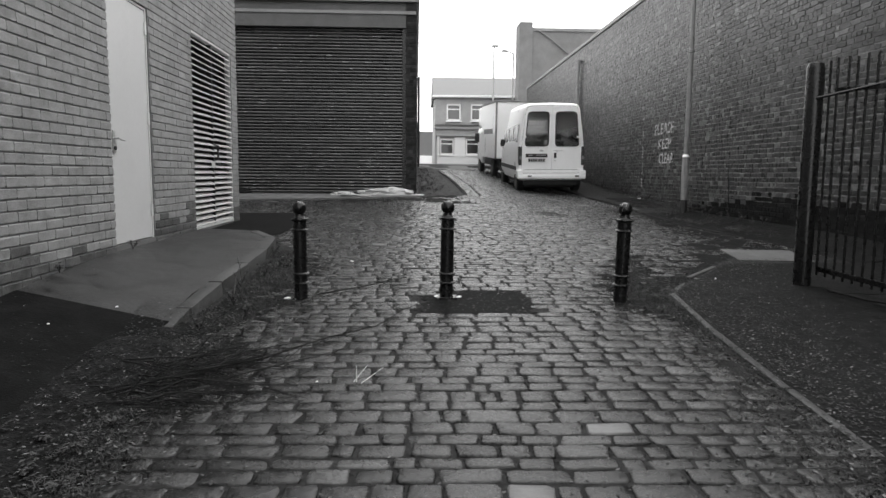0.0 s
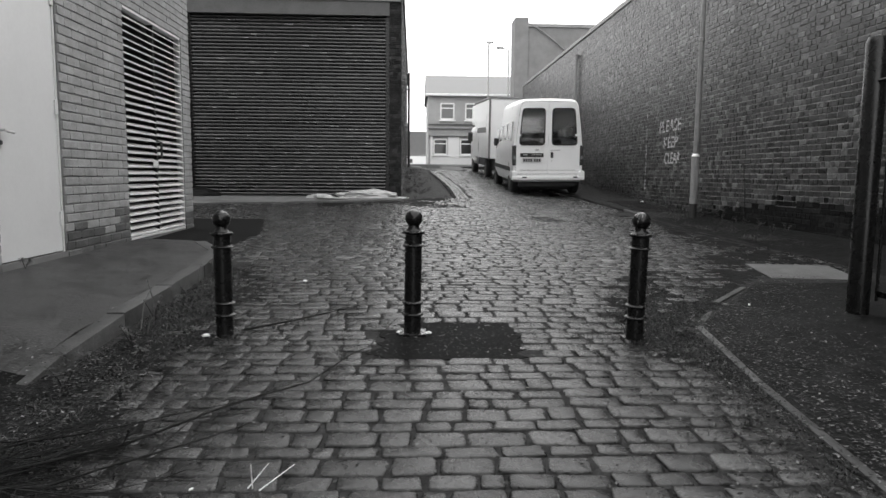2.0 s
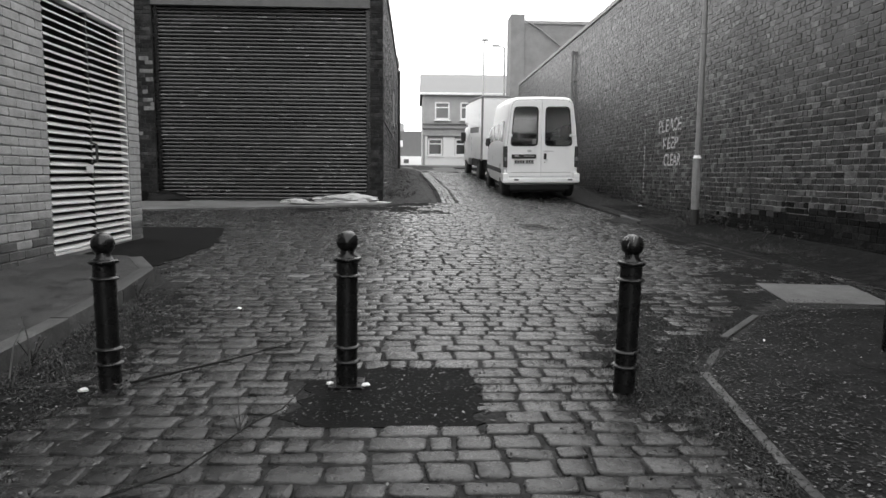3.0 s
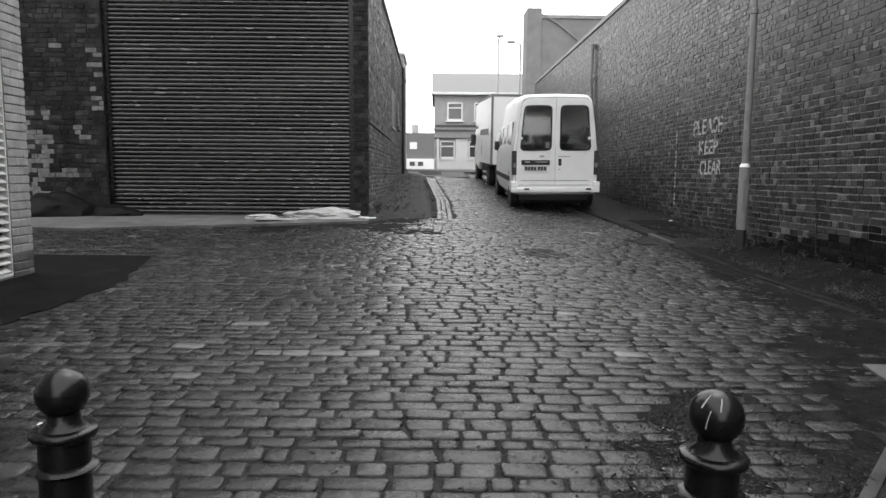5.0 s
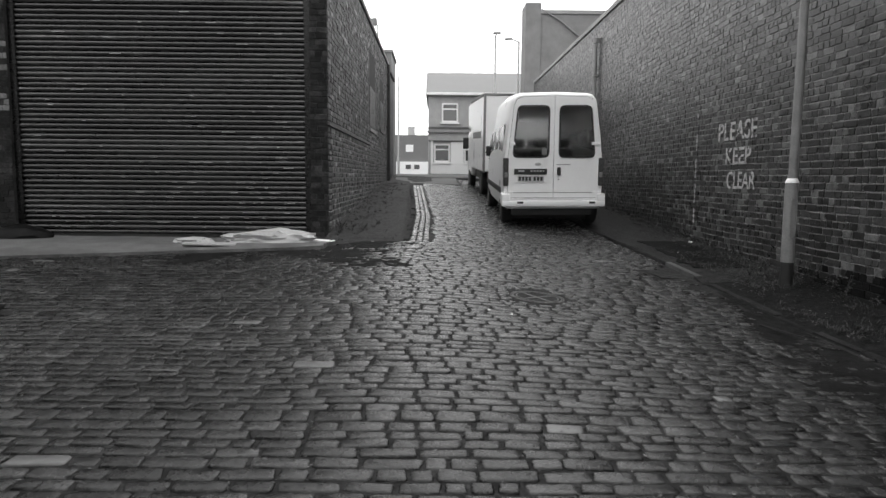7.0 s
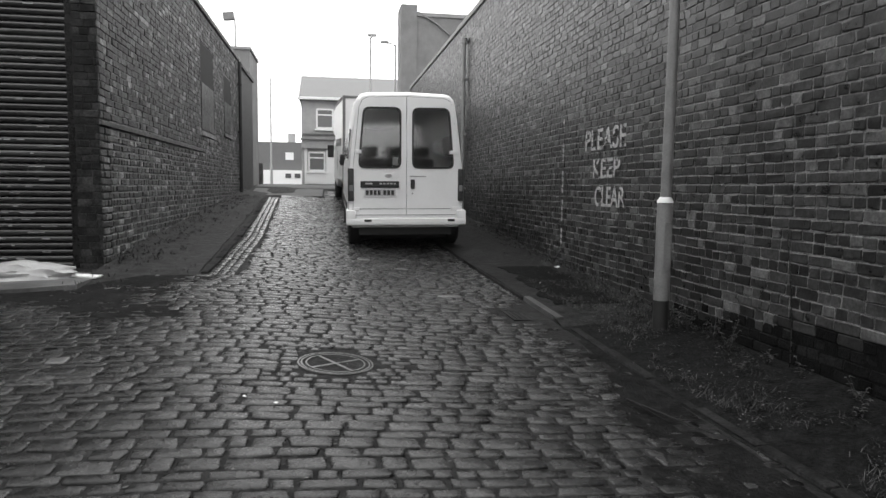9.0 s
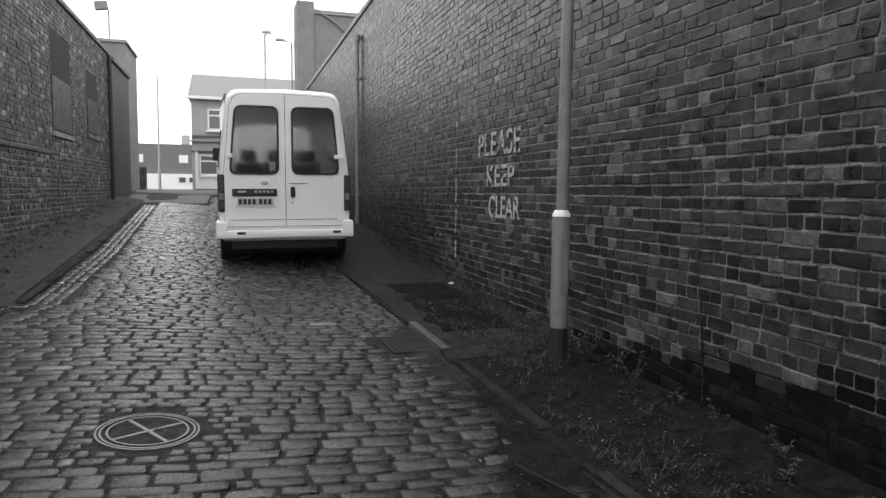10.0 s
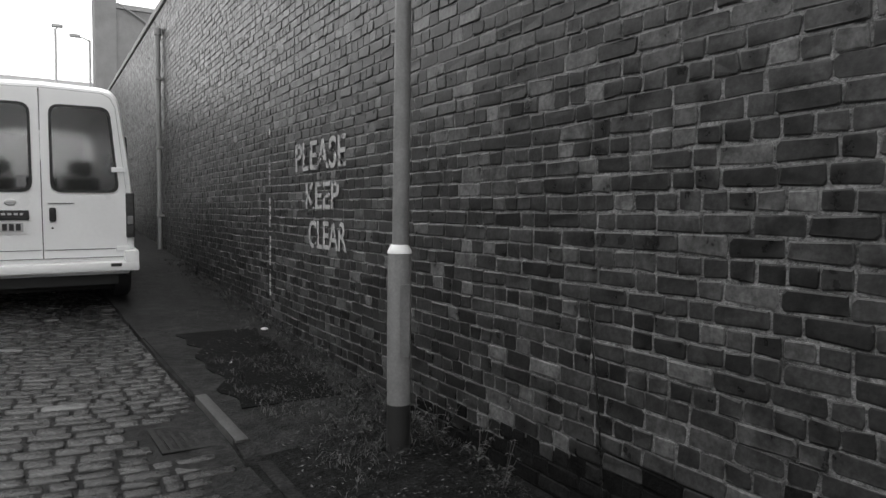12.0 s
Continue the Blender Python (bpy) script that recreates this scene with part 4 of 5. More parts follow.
def louvre_doors():
    y0, y1, z0, z1 = VENT
    top = tagged(empty("louvre_doors", pose(A_X, y0, z0)), "pale metal louvred plant-room doors, weathered", "vent")
    w, h = y1 - y0, z1 - z0
    n = 32
    p = (h - .08) / n
    bm = bmesh.new()
    o = [(0.005, 0.0), (0.005, 0.014), (-.07, .05), (-.078, .046), (-.008, .008), (-.004, 0.0)]
    a, b = [bm.verts.new((x, 0, z)) for x, z in o], [bm.verts.new((x, 1, z)) for x, z in o]
    for i in range(6):
        bm.faces.new((a[i], a[(i + 1) % 6], b[(i + 1) % 6], b[i]))
    bm.faces.new(a)
    bm.faces.new(b[::-1])
    first = None
    rng = random.Random(5)
    for leaf in (0, 1):
        for i in range(n):
            if first is None:
                s = first = part("louvre_slat", bm, LOUVRE, top)
            else:
                s = new("louvre_slat", first.data)
                s.parent = top
            s.matrix_basis = pose(-.01, .03 + leaf * (w / 2 - .02), .04 + i * p + leaf * .004, rng.uniform(-.3, .3), 0, 0) @ Matrix.Diagonal((1, w / 2 - .045, 1, 1))
    for y in (0, w - .014):
        part("frame", box(-.1, -.012, y, y + .014, 0, h, 0.003), LOUVRE, top)
    part("frame", box(-.1, 0.0, .03, w - .03, 0, .03, 0.004), LOUVRE, top)
    part("frame", box(-.1, 0.0, .03, w - .03, h - .03, h, 0.004), LOUVRE, top)
    part("meeting_stile", box(-.09, -.02, w / 2 - .02, w / 2 + .01, .03, h - .03, 0.003), VAN_TRIM, top)
    part("pull_handle", tube([(0, w / 2 - .06, .98), (.06, w / 2 - .06, 1.0), (.06, w / 2 - .06, 1.2), (0, w / 2 - .06, 1.22)], .016, 8), VAN_TRIM, top, "black pull handle")
    part("lock_plate", box(.004, .012, w / 2 - .22, w / 2 - .05, .88, .96, 0.003), LOUVRE, top)
    # Near-black sheet puts the shade between the slats into its colour.
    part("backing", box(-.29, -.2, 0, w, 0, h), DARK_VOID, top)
    return top


louvre_doors()

LX, LY = 5.88, 14.62
post = tagged(empty("lamp_post", pose(LX, LY, gz(LX, LY) + 0.03)), "grey steel lamp post with a black base beside the wall", "lamp post")
part("base", lathe([(0.074, -.3), (0.074, .30)], 24), POST_BLACK, post, "black painted base", 40)
part("sleeve", lathe([(0.073, .301), (0.073, 1.22), (0.07, 1.235)], 24), POST_GREY, post, "grey lower sleeve", 40)
part("collar", lathe([(0.075, 1.236), (0.075, 1.25), (0.054, 1.29)], 24), WHITE_FRAME, post, "pale tapered collar", 40)
part("shaft", lathe([(0.052, 1.28), (0.048, 3.45), (0.058, 3.46), (0.058, 3.52), (0.044, 3.53), (0.036, 8.2)], 18, m=pose(0, 0, 0, 0, .25, 0)), POST_GREY, post, "slim grey shaft", 40)
part("door_panel", box(-.035, .035, -.076, -.071, .6, 1.05, 0.003), POST_GREY, post)


CHIP = mat("bare_metal_chip", 0.3, 0.4, 0.5, 40, 90, 0.2)


def bollard(x, y, z, tilt, h, chips=0, plate=False):
    top = tagged(empty("bollard", pose(x, y, z, tilt[0], tilt[1], 0)), "black iron bollard with a ball top and ring bands", "bollard", "bollards across the alley")
    if plate:
        part("base_plate", box(-.1, .1, -.1, .1, -.02, .008, .003), BLACK_IRON, top, "square iron base plate")
    part("shaft", lathe([(0.062, -.25), (0.062, h)], 24), BLACK_IRON, top, smooth=40)
    for z0 in (0.14, 0.225, h - .105):
        part("ring", lathe([(0.06, z0 - .012), (0.072, z0 - .01), (0.08, z0), (0.072, z0 + .01), (0.06, z0 + .012)], 24), BLACK_IRON, top, smooth=60)
    part("collar", lathe([(0.06, h - .03), (0.077, h - .022), (0.081, h - .014), (0.081, h - .006), (0.074, h)], 24), BLACK_IRON, top, smooth=50)
    part("neck", lathe([(0.058, h + .001), (0.04, h + .02), (0.04, h + .045)], 20), BLACK_IRON, top, smooth=50)
    bm = bmesh.new()
    bmesh.ops.create_uvsphere(bm, u_segments=24, v_segments=14, radius=0.064, matrix=Matrix.Translation((0, 0, h + .09)))
    ball = part("ball", bm, BLACK_IRON, top, "glossy black ball finial", 80)
    rng = random.Random(6)
    for i in range(chips):
        a, e0, ln = radians(-150 + i * 24 + rng.uniform(-8, 8)), rng.uniform(.1, .9), rng.uniform(.3, .9)
        pts = [(.0635 * math.cos(e) * math.cos(a + .2 * (e - e0)), .0635 * math.cos(e) * math.sin(a + .2 * (e - e0)), h + .09 + .0635 * math.sin(e)) for e in (e0 - ln / 2, e0 - ln / 6, e0 + ln / 6, e0 + ln / 2)]
        part("paint_chip", tube(pts, .0022, 5, None, .0012), CHIP, ball)
    return top


bollard(-1.062, 6.2, gz(-1.06, 6.2), (0.5, -0.4), .735)
bollard(0.285, 6.23, gz(.3, 6.23), (-0.4, 0.6), .748, 0, True)
bollard(1.893, 6.09, gz(1.89, 6.09) + .01, (0.3, 1.2), .745, 3)


def iron_gate():
    top = tagged(empty("railing", pose(4.12, 6.7, gz(4, 6.7))), "black iron railing with a thick round end post", "railing")
    part("post", lathe([(0.085, -.2), (0.085, 2.2), (0.07, 2.25), (0.0001, 2.27)], 24, None, pose(-.13, .04, 0)), BLACK_IRON, top, "thick black post", 40)
    d = Vector((0.17, -1.1, -0.05))
    rng = random.Random(2)
    for i in range(27):
        p = d * (i * 0.105 - 0.005)
        part("picket", tube([(p.x, p.y, .12 + p.z), (p.x + rng.uniform(-.01, .01), p.y + rng.uniform(-.012, .012), 2.28 + rng.uniform(-.01, .02) + p.z)], .013, 8), BLACK_IRON, top, smooth=50)
    for z in (.16, 1.95):
        part("rail", box(-.02, .02, 0, 3.1, z, z + .05, 0.004, m=pose(0, 0, 0, 0, 0, 188.8) @ pose(0, 0, 0, -2.6, 0, 0)), BLACK_IRON, top)
    part("cable", tube([(-.15, -.04, 1.9), (.12, -.7, 1.98), (.3, -1.6, 2.12), (.5, -2.8, 2.2)], .015, 6), BLACK_IRON, top, "slack black cable")
    return top


iron_gate()


# ---- small things on the walls ----
def painted_words():
    """White paint letters on the tall wall."""
    worn = WHITE_PAINT.copy()
    worn.name = "worn_white_paint"
    nt = worn.node_tree
    tex, geo, ramp = nt.nodes.new("ShaderNodeTexNoise"), nt.nodes.new("ShaderNodeNewGeometry"), nt.nodes.new("ShaderNodeMapRange")
    tex.inputs["Scale"].default_value, tex.inputs["Detail"].default_value = 11.0, 8.0
    ramp.inputs["From Min"].default_value, ramp.inputs["From Max"].default_value = 0.36, 0.48
    nt.links.new(geo.outputs["Position"], tex.inputs["Vector"])
    nt.links.new(tex.outputs["Fac"], ramp.inputs["Value"])
    nt.links.new(ramp.outputs["Result"], nt.nodes["Principled BSDF"].inputs["Alpha"])
    top = tagged(empty("painted_notice", pose(WALL_X, 17.0, 1.9)), "worn white hand-painted words on the dark bricks", "sign")
    for word, y, z, size, width in (("PLEASE", 17.62, 2.56, 0.30, 1.3), ("KEEP", 17.32, 2.19, 0.27, 0.85), ("CLEAR", 17.22, 1.82, 0.28, 0.93)):
        cu = bpy.data.curves.new("word", "FONT")
        cu.body, cu.size, cu.extrude, cu.offset = word, size * 1.4, 0.002, 0.004
        tmp = new("tmp", cu)
        bpy.context.view_layer.update()
        me = bpy.data.meshes.new_from_object(tmp.evaluated_get(bpy.context.evaluated_depsgraph_get()))
        fx = width / tmp.dimensions.x
        bpy.data.objects.remove(tmp)
        me.materials.clear()
        me.materials.append(worn)
        ob = new("painted_word", me)
        ob.parent = top
        ob.matrix_parent_inverse = top.matrix_world.inverted()
        ob.matrix_basis = Matrix.Translation((WALL_X - 0.0145, y, z)) @ Matrix(((0, 0, -1, 0), (-1, 0, 0, 0), (0, 1, 0, 0), (0, 0, 0, 1))) @ Matrix.Diagonal((fx, 0.93, 1, 1))
        tagged(ob, 'white painted word "%s"' % word)
    line = tagged(empty("painted_line", pose(WALL_X, 18.5, 1.2)), "broken white painted line running up the bricks", "paint mark")
    rng = random.Random(4)
    for i in range(22):
        z = 1.2 + i * 0.0865
        if rng.random() < 0.85:
            part("paint_dash", box(WALL_X - .0155, WALL_X - .006, 18.48 + rng.uniform(-.006, .006), 18.515, z, z + .068), worn, line).matrix_parent_inverse = line.matrix_world.inverted()


painted_words()

pipe = tagged(empty("drainpipe", pose(WALL_X - 0.09, 26.0, 1.2)), "rusty iron drainpipe fixed to the tall wall", "drainpipe")
part("pipe", lathe([(0.05, 0), (0.05, 4.5), (0.075, 4.51), (0.075, 4.65)], 14), RUST, pipe, smooth=40)
for z in (0.8, 2.2, 3.6):
    part("bracket", box(-.06, .09, -.07, .07, z, z + .05, 0.006), RUST, pipe)
wire = tagged(mesh_ob("wall_cable", tube([(WALL_X - .022, 13.32, 1.75), (WALL_X - .022, 13.25, 1.4), (WALL_X - .025, 13.2, 1.0), (WALL_X - .06, 13.15, .66)], .005, 6), BLACK_IRON), "thin black cable hanging down the bricks", "cable")

# details of the shed side
for y0, y1, z0, z1 in ((24.0, 25.6, 3.2, 5.1), (27.2, 28.5, 3.4, 4.9)):
    w = part("window_recess", box(-.002, .006, y0, y1, z0, z1), DARK_VOID, wall_b, "dark boarded window")
    part("board", box(.0065, .02, y0 + .04, y1 - .04, z0 + .04, z0 + (z1 - z0) * .55, 0.003), OLD_BRICK, w)
    part("sill", box(.0, .05, y0 - .08, y1 + .08, z0 - .1, z0 - .002, 0.01), SHED_BRICK, w)
part("string_course", box(0.0, .035, B_Y, 24.0, 2.74, 2.80, 0.008), SHED_BRICK, wall_b)
sp = tagged(empty("shed_drainpipe", pose(0.09, 29.9, 1.6)), "dark iron drainpipe on the shed side", "drainpipe")
part("pipe", lathe([(0.05, 0), (0.05, 4.1)], 12), POST_BLACK, sp, smooth=40)
for z in (.6, 2, 3.4):
    part("bracket", box(-.09, .055, -.06, .06, z, z + .05), POST_BLACK, sp)


# ---- ironwork in the street ----
def manhole(x, y):
    a = math.degrees(math.atan(SLOPE))
    top = tagged(empty("manhole_cover", pose(x, y, gz(x, y) - 0.017, a - 1.2, 4.3, 0)), "round cast-iron manhole cover among the setts", "manhole")
    part("lid", lathe([(0.255, -.05), (0.255, -.004), (0.25, 0)], 40), IRON_LID, top)
    for r in (0.285, 0.262, 0.225):
        bm = bmesh.new()
        bmesh.ops.create_cone(bm, cap_ends=False, segments=40, radius1=r, radius2=r, depth=0.03)
        ext = bmesh.ops.extrude_edge_only(bm, edges=[e for e in bm.edges if all(v.co.z > 0 for v in e.verts)])
        for v in ext["geom"]:
            if isinstance(v, bmesh.types.BMVert):
                v.co.x *= (r - .012) / r
                v.co.y *= (r - .012) / r
        part("ring", bm, LID_RIM, top)
    for ang in (35, 125):
        part("rib", box(-.22, .22, -.012, .012, 0, .012, 0.003, m=pose(0, 0, 0, 0, 0, ang)), LID_RIM, top)


manhole(2.77, 13.7)


def gully(x, y):
    top = tagged(empty("drain_grate", pose(x, y, gz(x, y) - 0.008, 2.5, 2, 4)), "iron gully grate beside the kerb", "grate")
    part("frame", box(-.2, .2, -.24, -.2, -.06, 0, .004), GULLY_IRON, top)
    part("frame", box(-.2, .2, .2, .24, -.06, 0, .004), GULLY_IRON, top)
    part("frame", box(-.24, -.2, -.24, .24, -.06, 0, .004), GULLY_IRON, top)
    part("frame", box(.2, .24, -.24, .24, -.06, 0, .004), GULLY_IRON, top)
    part("pit", box(-.2, .2, -.2, .2, -.09, -.05), DARK_VOID, top)
    for i in range(7):
        part("bar", box(-.17 + i * .057 - .012, -.17 + i * .057 + .012, -.2, .2, -.04, -.004, .003), GULLY_IRON, top)


gully(4.82, 15.5)


# ---- rubbish ----
def lump(sx, sy, sz, seed, m, material, detail=4, rough=0.35):
    bm = bmesh.new()
    bmesh.ops.create_icosphere(bm, subdivisions=detail, radius=1)
    for v in bm.verts:
        n = v.co.normalized()
        k = 1 + rough * noise.noise(n * 1.6 + Vector((seed, 0, 0))) + 0.6 * rough * noise.noise(n * 4 + Vector((0, seed, 0))) + .25 * rough * noise.noise(n * 11 + Vector((0, 0, seed)))
        v.co = Vector((n.x * sx * k, n.y * sy * k, max(n.z, -0.25) * sz * k))
    bm.transform(m)
    return bm


za = gz(-1, 16.4) + 0.055
tagged(mesh_ob("plastic_sheet", lump(.72, .22, .15, 3, pose(-.75, 16.62, za, 0, 0, 8), POLY), POLY, 40), "crumpled pale plastic sheet lying by the shutter", "rubbish")
tagged(mesh_ob("plastic_sack", lump(.30, .16, .07, 7, pose(-1.75, 16.35, za - .01, 0, 0, -10), POLY), POLY, 40), "flattened pale sack on the concrete", "rubbish")
tagged(mesh_ob("cardboard_piece", box(-.35, .35, -.14, .14, 0, .025, .006, m=pose(-1.45, 16.1, za - .02, 0, 2, 12)), POLY), "damp flattened cardboard on the concrete", "rubbish")
tagged(mesh_ob("white_tray", box(-.2, .2, -.08, .08, 0, .02, .006, m=pose(-.02, 16.75, za - .02, 0, 2, -15)), PAPER), "broken white tray by the brick pier", "rubbish")
tagged(mesh_ob("black_sack", lump(.75, .5, .42, 11, pose(-5.6, 16.75, za - .02), SACK, rough=.15), SACK, 40), "black rubbish sack slumped against the pier", "rubbish sack")
tagged(mesh_ob("black_sack", lump(.5, .3, .2, 15, pose(-4.6, 16.9, za - .02), SACK, rough=.15), SACK, 40), "low black rubbish sack by the shutter", "rubbish sack")
rng = random.Random(21)
for i, (x, y, s) in enumerate(((-.76, 7.9, .03), (6.05, 18.1, .05), (2.2, 12.9, .015), (2.4, 12.8, .015), (5.6, 13.3, .012), (3.2, 7.0, .018), (.19, 6.2, .022), (.4, 6.17, .025), (-1.17, 6.1, .03), (-2.3, 5.2, .012), (-2.5, 4.6, .012), (-.6, 4.0, .012), (5.4, 16.9, .02), (1.4, 18.0, .02), (5.8, 15.9, .02))):
    zz = gz(x, y) + (0.05 if x > 5 else 0.012)
    if x < -2:
        f = (x + 3.2) / (KERB_X + 3.1)
        zz = pave_z(y) * (1 - f) + (gz(KERB_X, y) + 0.1) * f
    tagged(mesh_ob("paper_scrap", lump(s, s * rng.uniform(.5, 1), s * .45, i, pose(x, y, zz, 0, 0, rng.uniform(0, 180)), PAPER, 2), PAPER), "small scrap of white litter", "litter", "litter scraps")


# ---- plants, twigs, leaves ----
def kerb_right_x(y):
    return 2.1 + .07 * (y - 1) if y < 6.4 else 2.5 + (y - 6.4) * .8


def blades(name, label, spots, material, rng, height, kind="stuff", width=0.004):
    """Thin bent blades of grass at (x, y, z, count, spread)."""
    verts, faces = [], []
    for x, y, z, n, spread in spots:
        for _ in range(n):
            a, r = rng.uniform(0, 6.28), abs(rng.gauss(0, spread))
            px, py = x + r * math.cos(a), y + r * math.sin(a)
            h, d, lean = height * rng.uniform(.4, 1.2), rng.uniform(0, 6.28), rng.uniform(.4, 2.0)
            w = width * rng.uniform(.6, 1.5)
            sx, sy = -math.sin(d) * w, math.cos(d) * w
            k = len(verts)
            mx, my = px + math.cos(d) * h * lean * .4, py + math.sin(d) * h * lean * .4
            ex, ey = px + math.cos(d) * h * lean, py + math.sin(d) * h * lean
            verts += [(px - sx, py - sy, z), (px + sx, py + sy, z), (mx + sx * .8, my + sy * .8, z + h * .6), (mx - sx * .8, my - sy * .8, z + h * .6), (ex, ey, z + h * max(.12, 1.0 - .42 * lean))]
            faces += [(k, k + 1, k + 2, k + 3), (k + 3, k + 2, k + 4)]
    return tagged(raw_part(name, verts, faces, material), label, "grass", kind=kind)


def scatter(n, fn, rng):
    out = []
    while len(out) < n:
        p = fn(rng)
        if p:
            out.append(p)
    return out


g = random.Random(31)


def spot_left(r):
    y = r.uniform(2.3, 8.6)
    x = KERB_X + abs(r.gauss(0, .32)) + .03
    return (x, y, gz(x, y) - .02, r.randint(5, 16), .05) if noise.noise((x * 1.5, y * 1.5, 2)) > -.2 else None


def spot_right(r):
    y = r.uniform(2.5, 7.2)
    x = 2.15 + .09 * (y - 3) - abs(r.gauss(0, .22)) - .02
    return (x, y, gz(x, y) - .02, r.randint(4, 12), .05)


def spot_bollard(r):
    a, d = r.uniform(0, 6.28), abs(r.gauss(0, .45))
    x, y = 1.95 + d * math.cos(a), 6.3 + d * math.sin(a)
    return (x, y, gz(x, y) - .02, r.randint(4, 10), .05)


def spot_wall(r):
    y = r.uniform(10.5, 24)
    x = WALL_X - abs(r.gauss(0, .16)) - .02
    return (x, y, gz(x, y) + .08, r.randint(4, 12), .06)


def spot_verge(r):
    y = r.uniform(10.5, 17)
    x = r.uniform(5.25, 6.15)
    return (x, y, gz(x, y) + .05, r.randint(3, 9), .07) if noise.noise((x * 1.3, y * 1.3, 7)) > 0 else None


def spot_shed(r):
    y = r.uniform(15.9, 29)
    x = abs(r.gauss(0, .4)) + .03
    return (x, y, gz(x, y) + .1 * (1 - x), r.randint(4, 10), .06) if x < 1.1 else None


blades("strip_grass", "sparse grass on the gritty strip by the shed", scatter(240, spot_shed, g), GRASS, g, .06, width=.004)
blades("rough_grass", "short rough grass and weeds along the kerbs", scatter(900, spot_left, g) + scatter(420, spot_right, g) + scatter(260, spot_bollard, g), GRASS, g, .045, width=.003)
def spot_drift(r):
    y = r.uniform(2.5, 9.0)
    x = r.uniform(1.2, 3.2) if r.random() < .7 else r.uniform(-1.8, -.5)
    if x > kerb_right_x(y) or soil(x, y) < .5:
        return None
    return (x, y, gz(x, y) - .012, r.randint(4, 10), .06)


blades("drift_grass", "short dead grass on the dirt over the setts", scatter(900, spot_drift, g), GRASS, g, .035, width=.003)
blades("wall_weeds", "weeds and dead grass at the foot of the wall", scatter(420, spot_wall, g) + scatter(330, spot_verge, g), GRASS, g, .06, width=.003)
blades("dry_grass", "pale dead grass stalks on the verge", scatter(120, spot_wall, g) + scatter(200, spot_verge, g) + scatter(120, spot_left, g), STRAW, g, .06, width=.002)


def flakes(name, label, spots, material, rng, size):
    verts, faces = [], []
    for x, y, z in spots:
        s, a, t = size * rng.uniform(.4, 1.3), rng.uniform(0, 6.28), rng.uniform(-.5, .5)
        k = len(verts)
        c, n = math.cos(a), math.sin(a)
        for u, v, h in ((-1, 0, 0), (0, -.5, .1), (1, 0, t), (0, .5, .15)):
            verts.append((x + s * (u * c - v * n), y + s * (u * n + v * c), z + .003 + s * abs(h)))
        faces += [(k, k + 1, k + 2), (k, k + 2, k + 3)]
    return tagged(raw_part(name, verts, faces, material), label, "leaf litter", kind="stuff")


leaf_spots = []


def kerb_line(y):
    return 2.2 + .08 * (y - 2) if y < 6.4 else 2.5 + (y - 6.4) * .8


for _ in range(6500):
    y = g.uniform(10, 24)
    x = g.uniform(5.2, 6.2)
    if noise.noise((x * 1.2, y * 1.2, 4)) > -.25 - (x - 5.6) * .5:
        leaf_spots.append((x, y, gz(x, y) + .05 + .06 * (x - 5.2)))
for _ in range(4500):
    y = g.uniform(2.3, 8.8)
    x = KERB_X + abs(g.gauss(0, .5)) + .02
    leaf_spots.append((x, y, gz(x, y) + .002))
for _ in range(4000):
    y = g.uniform(2.5, 8)
    x = 2.36 - abs(g.gauss(0, .45)) + .08 * (y - 3)
    leaf_spots.append((x, y, gz(x, y) - .002))
for _ in range(2500):
    y, x = g.uniform(17, 28), g.uniform(.1, 1.1)
    leaf_spots.append((x, y, gz(x, y) + .14 * (1.1 - x)))
for _ in range(700):
    y, x = g.uniform(5.65, 6.55), g.uniform(-.05, 1.2)
    leaf_spots.append((x, y, gz(x, y) - .002))
for _ in range(20000):
    y, x = g.uniform(2.4, 14), g.uniform(-1.8, 4.8)
    leaf_spots.append((x, y, gz(x, y) - .009))
for _ in range(8000):
    y = g.uniform(2.5, 8.2)
    x = kerb_line(y) + abs(g.gauss(0, .6))
    if x < 4.6:
        leaf_spots.append((x, y, gz(x, y) - .004 + .01 * (x > 3)))
for _ in range(700):
    y, x = g.uniform(3, 9.5), g.uniform(-3.0, -1.9)
    f = (x + 3.2) / (left_edge(y) - .09 + 3.2)
    leaf_spots.append((x, y, pave_z(y) * (1 - f) + (gz(KERB_X, y) + kerb_h(y)) * f + .002))
for _ in range(3500):
    y = g.uniform(1.8, 5.6)
    f = g.random()
    x = left_edge(y) - .35 + .85 * f
    leaf_spots.append((x, y, (gz(KERB_X, y) + kerb_h(y) + .05) * (1 - ramp01(f * 1.1)) + (gz(x, y) - .01) * ramp01(f * 1.1) + .03 * math.sin(math.pi * f)))
flakes("leaf_litter", "damp dead leaves and grit along the edges", leaf_spots, LITTER, g, .013)


def twig(name, label, pts, r, branches, rng):
    top = bmesh.new()
    P = [Vector(p) for p in pts]
    tube(P, r, 6, top, r * .35)
    for _ in range(branches):
        i = rng.randrange(1, len(P))
        a = P[i - 1].lerp(P[i], rng.random())
        d = (P[i] - P[i - 1]).normalized()
        d = (d + Vector((rng.uniform(-.8, .8), rng.uniform(-.8, .8), rng.uniform(0, .15)))).normalized()
        ln = rng.uniform(.15, .5)
        tube([a, a + d * ln * .5 + Vector((0, 0, rng.uniform(-.01, .02))), a + d * ln], r * .5, 5, top, r * .2)
    return tagged(mesh_ob(name, top, TWIG, 60), label, "branch", "fallen branches")


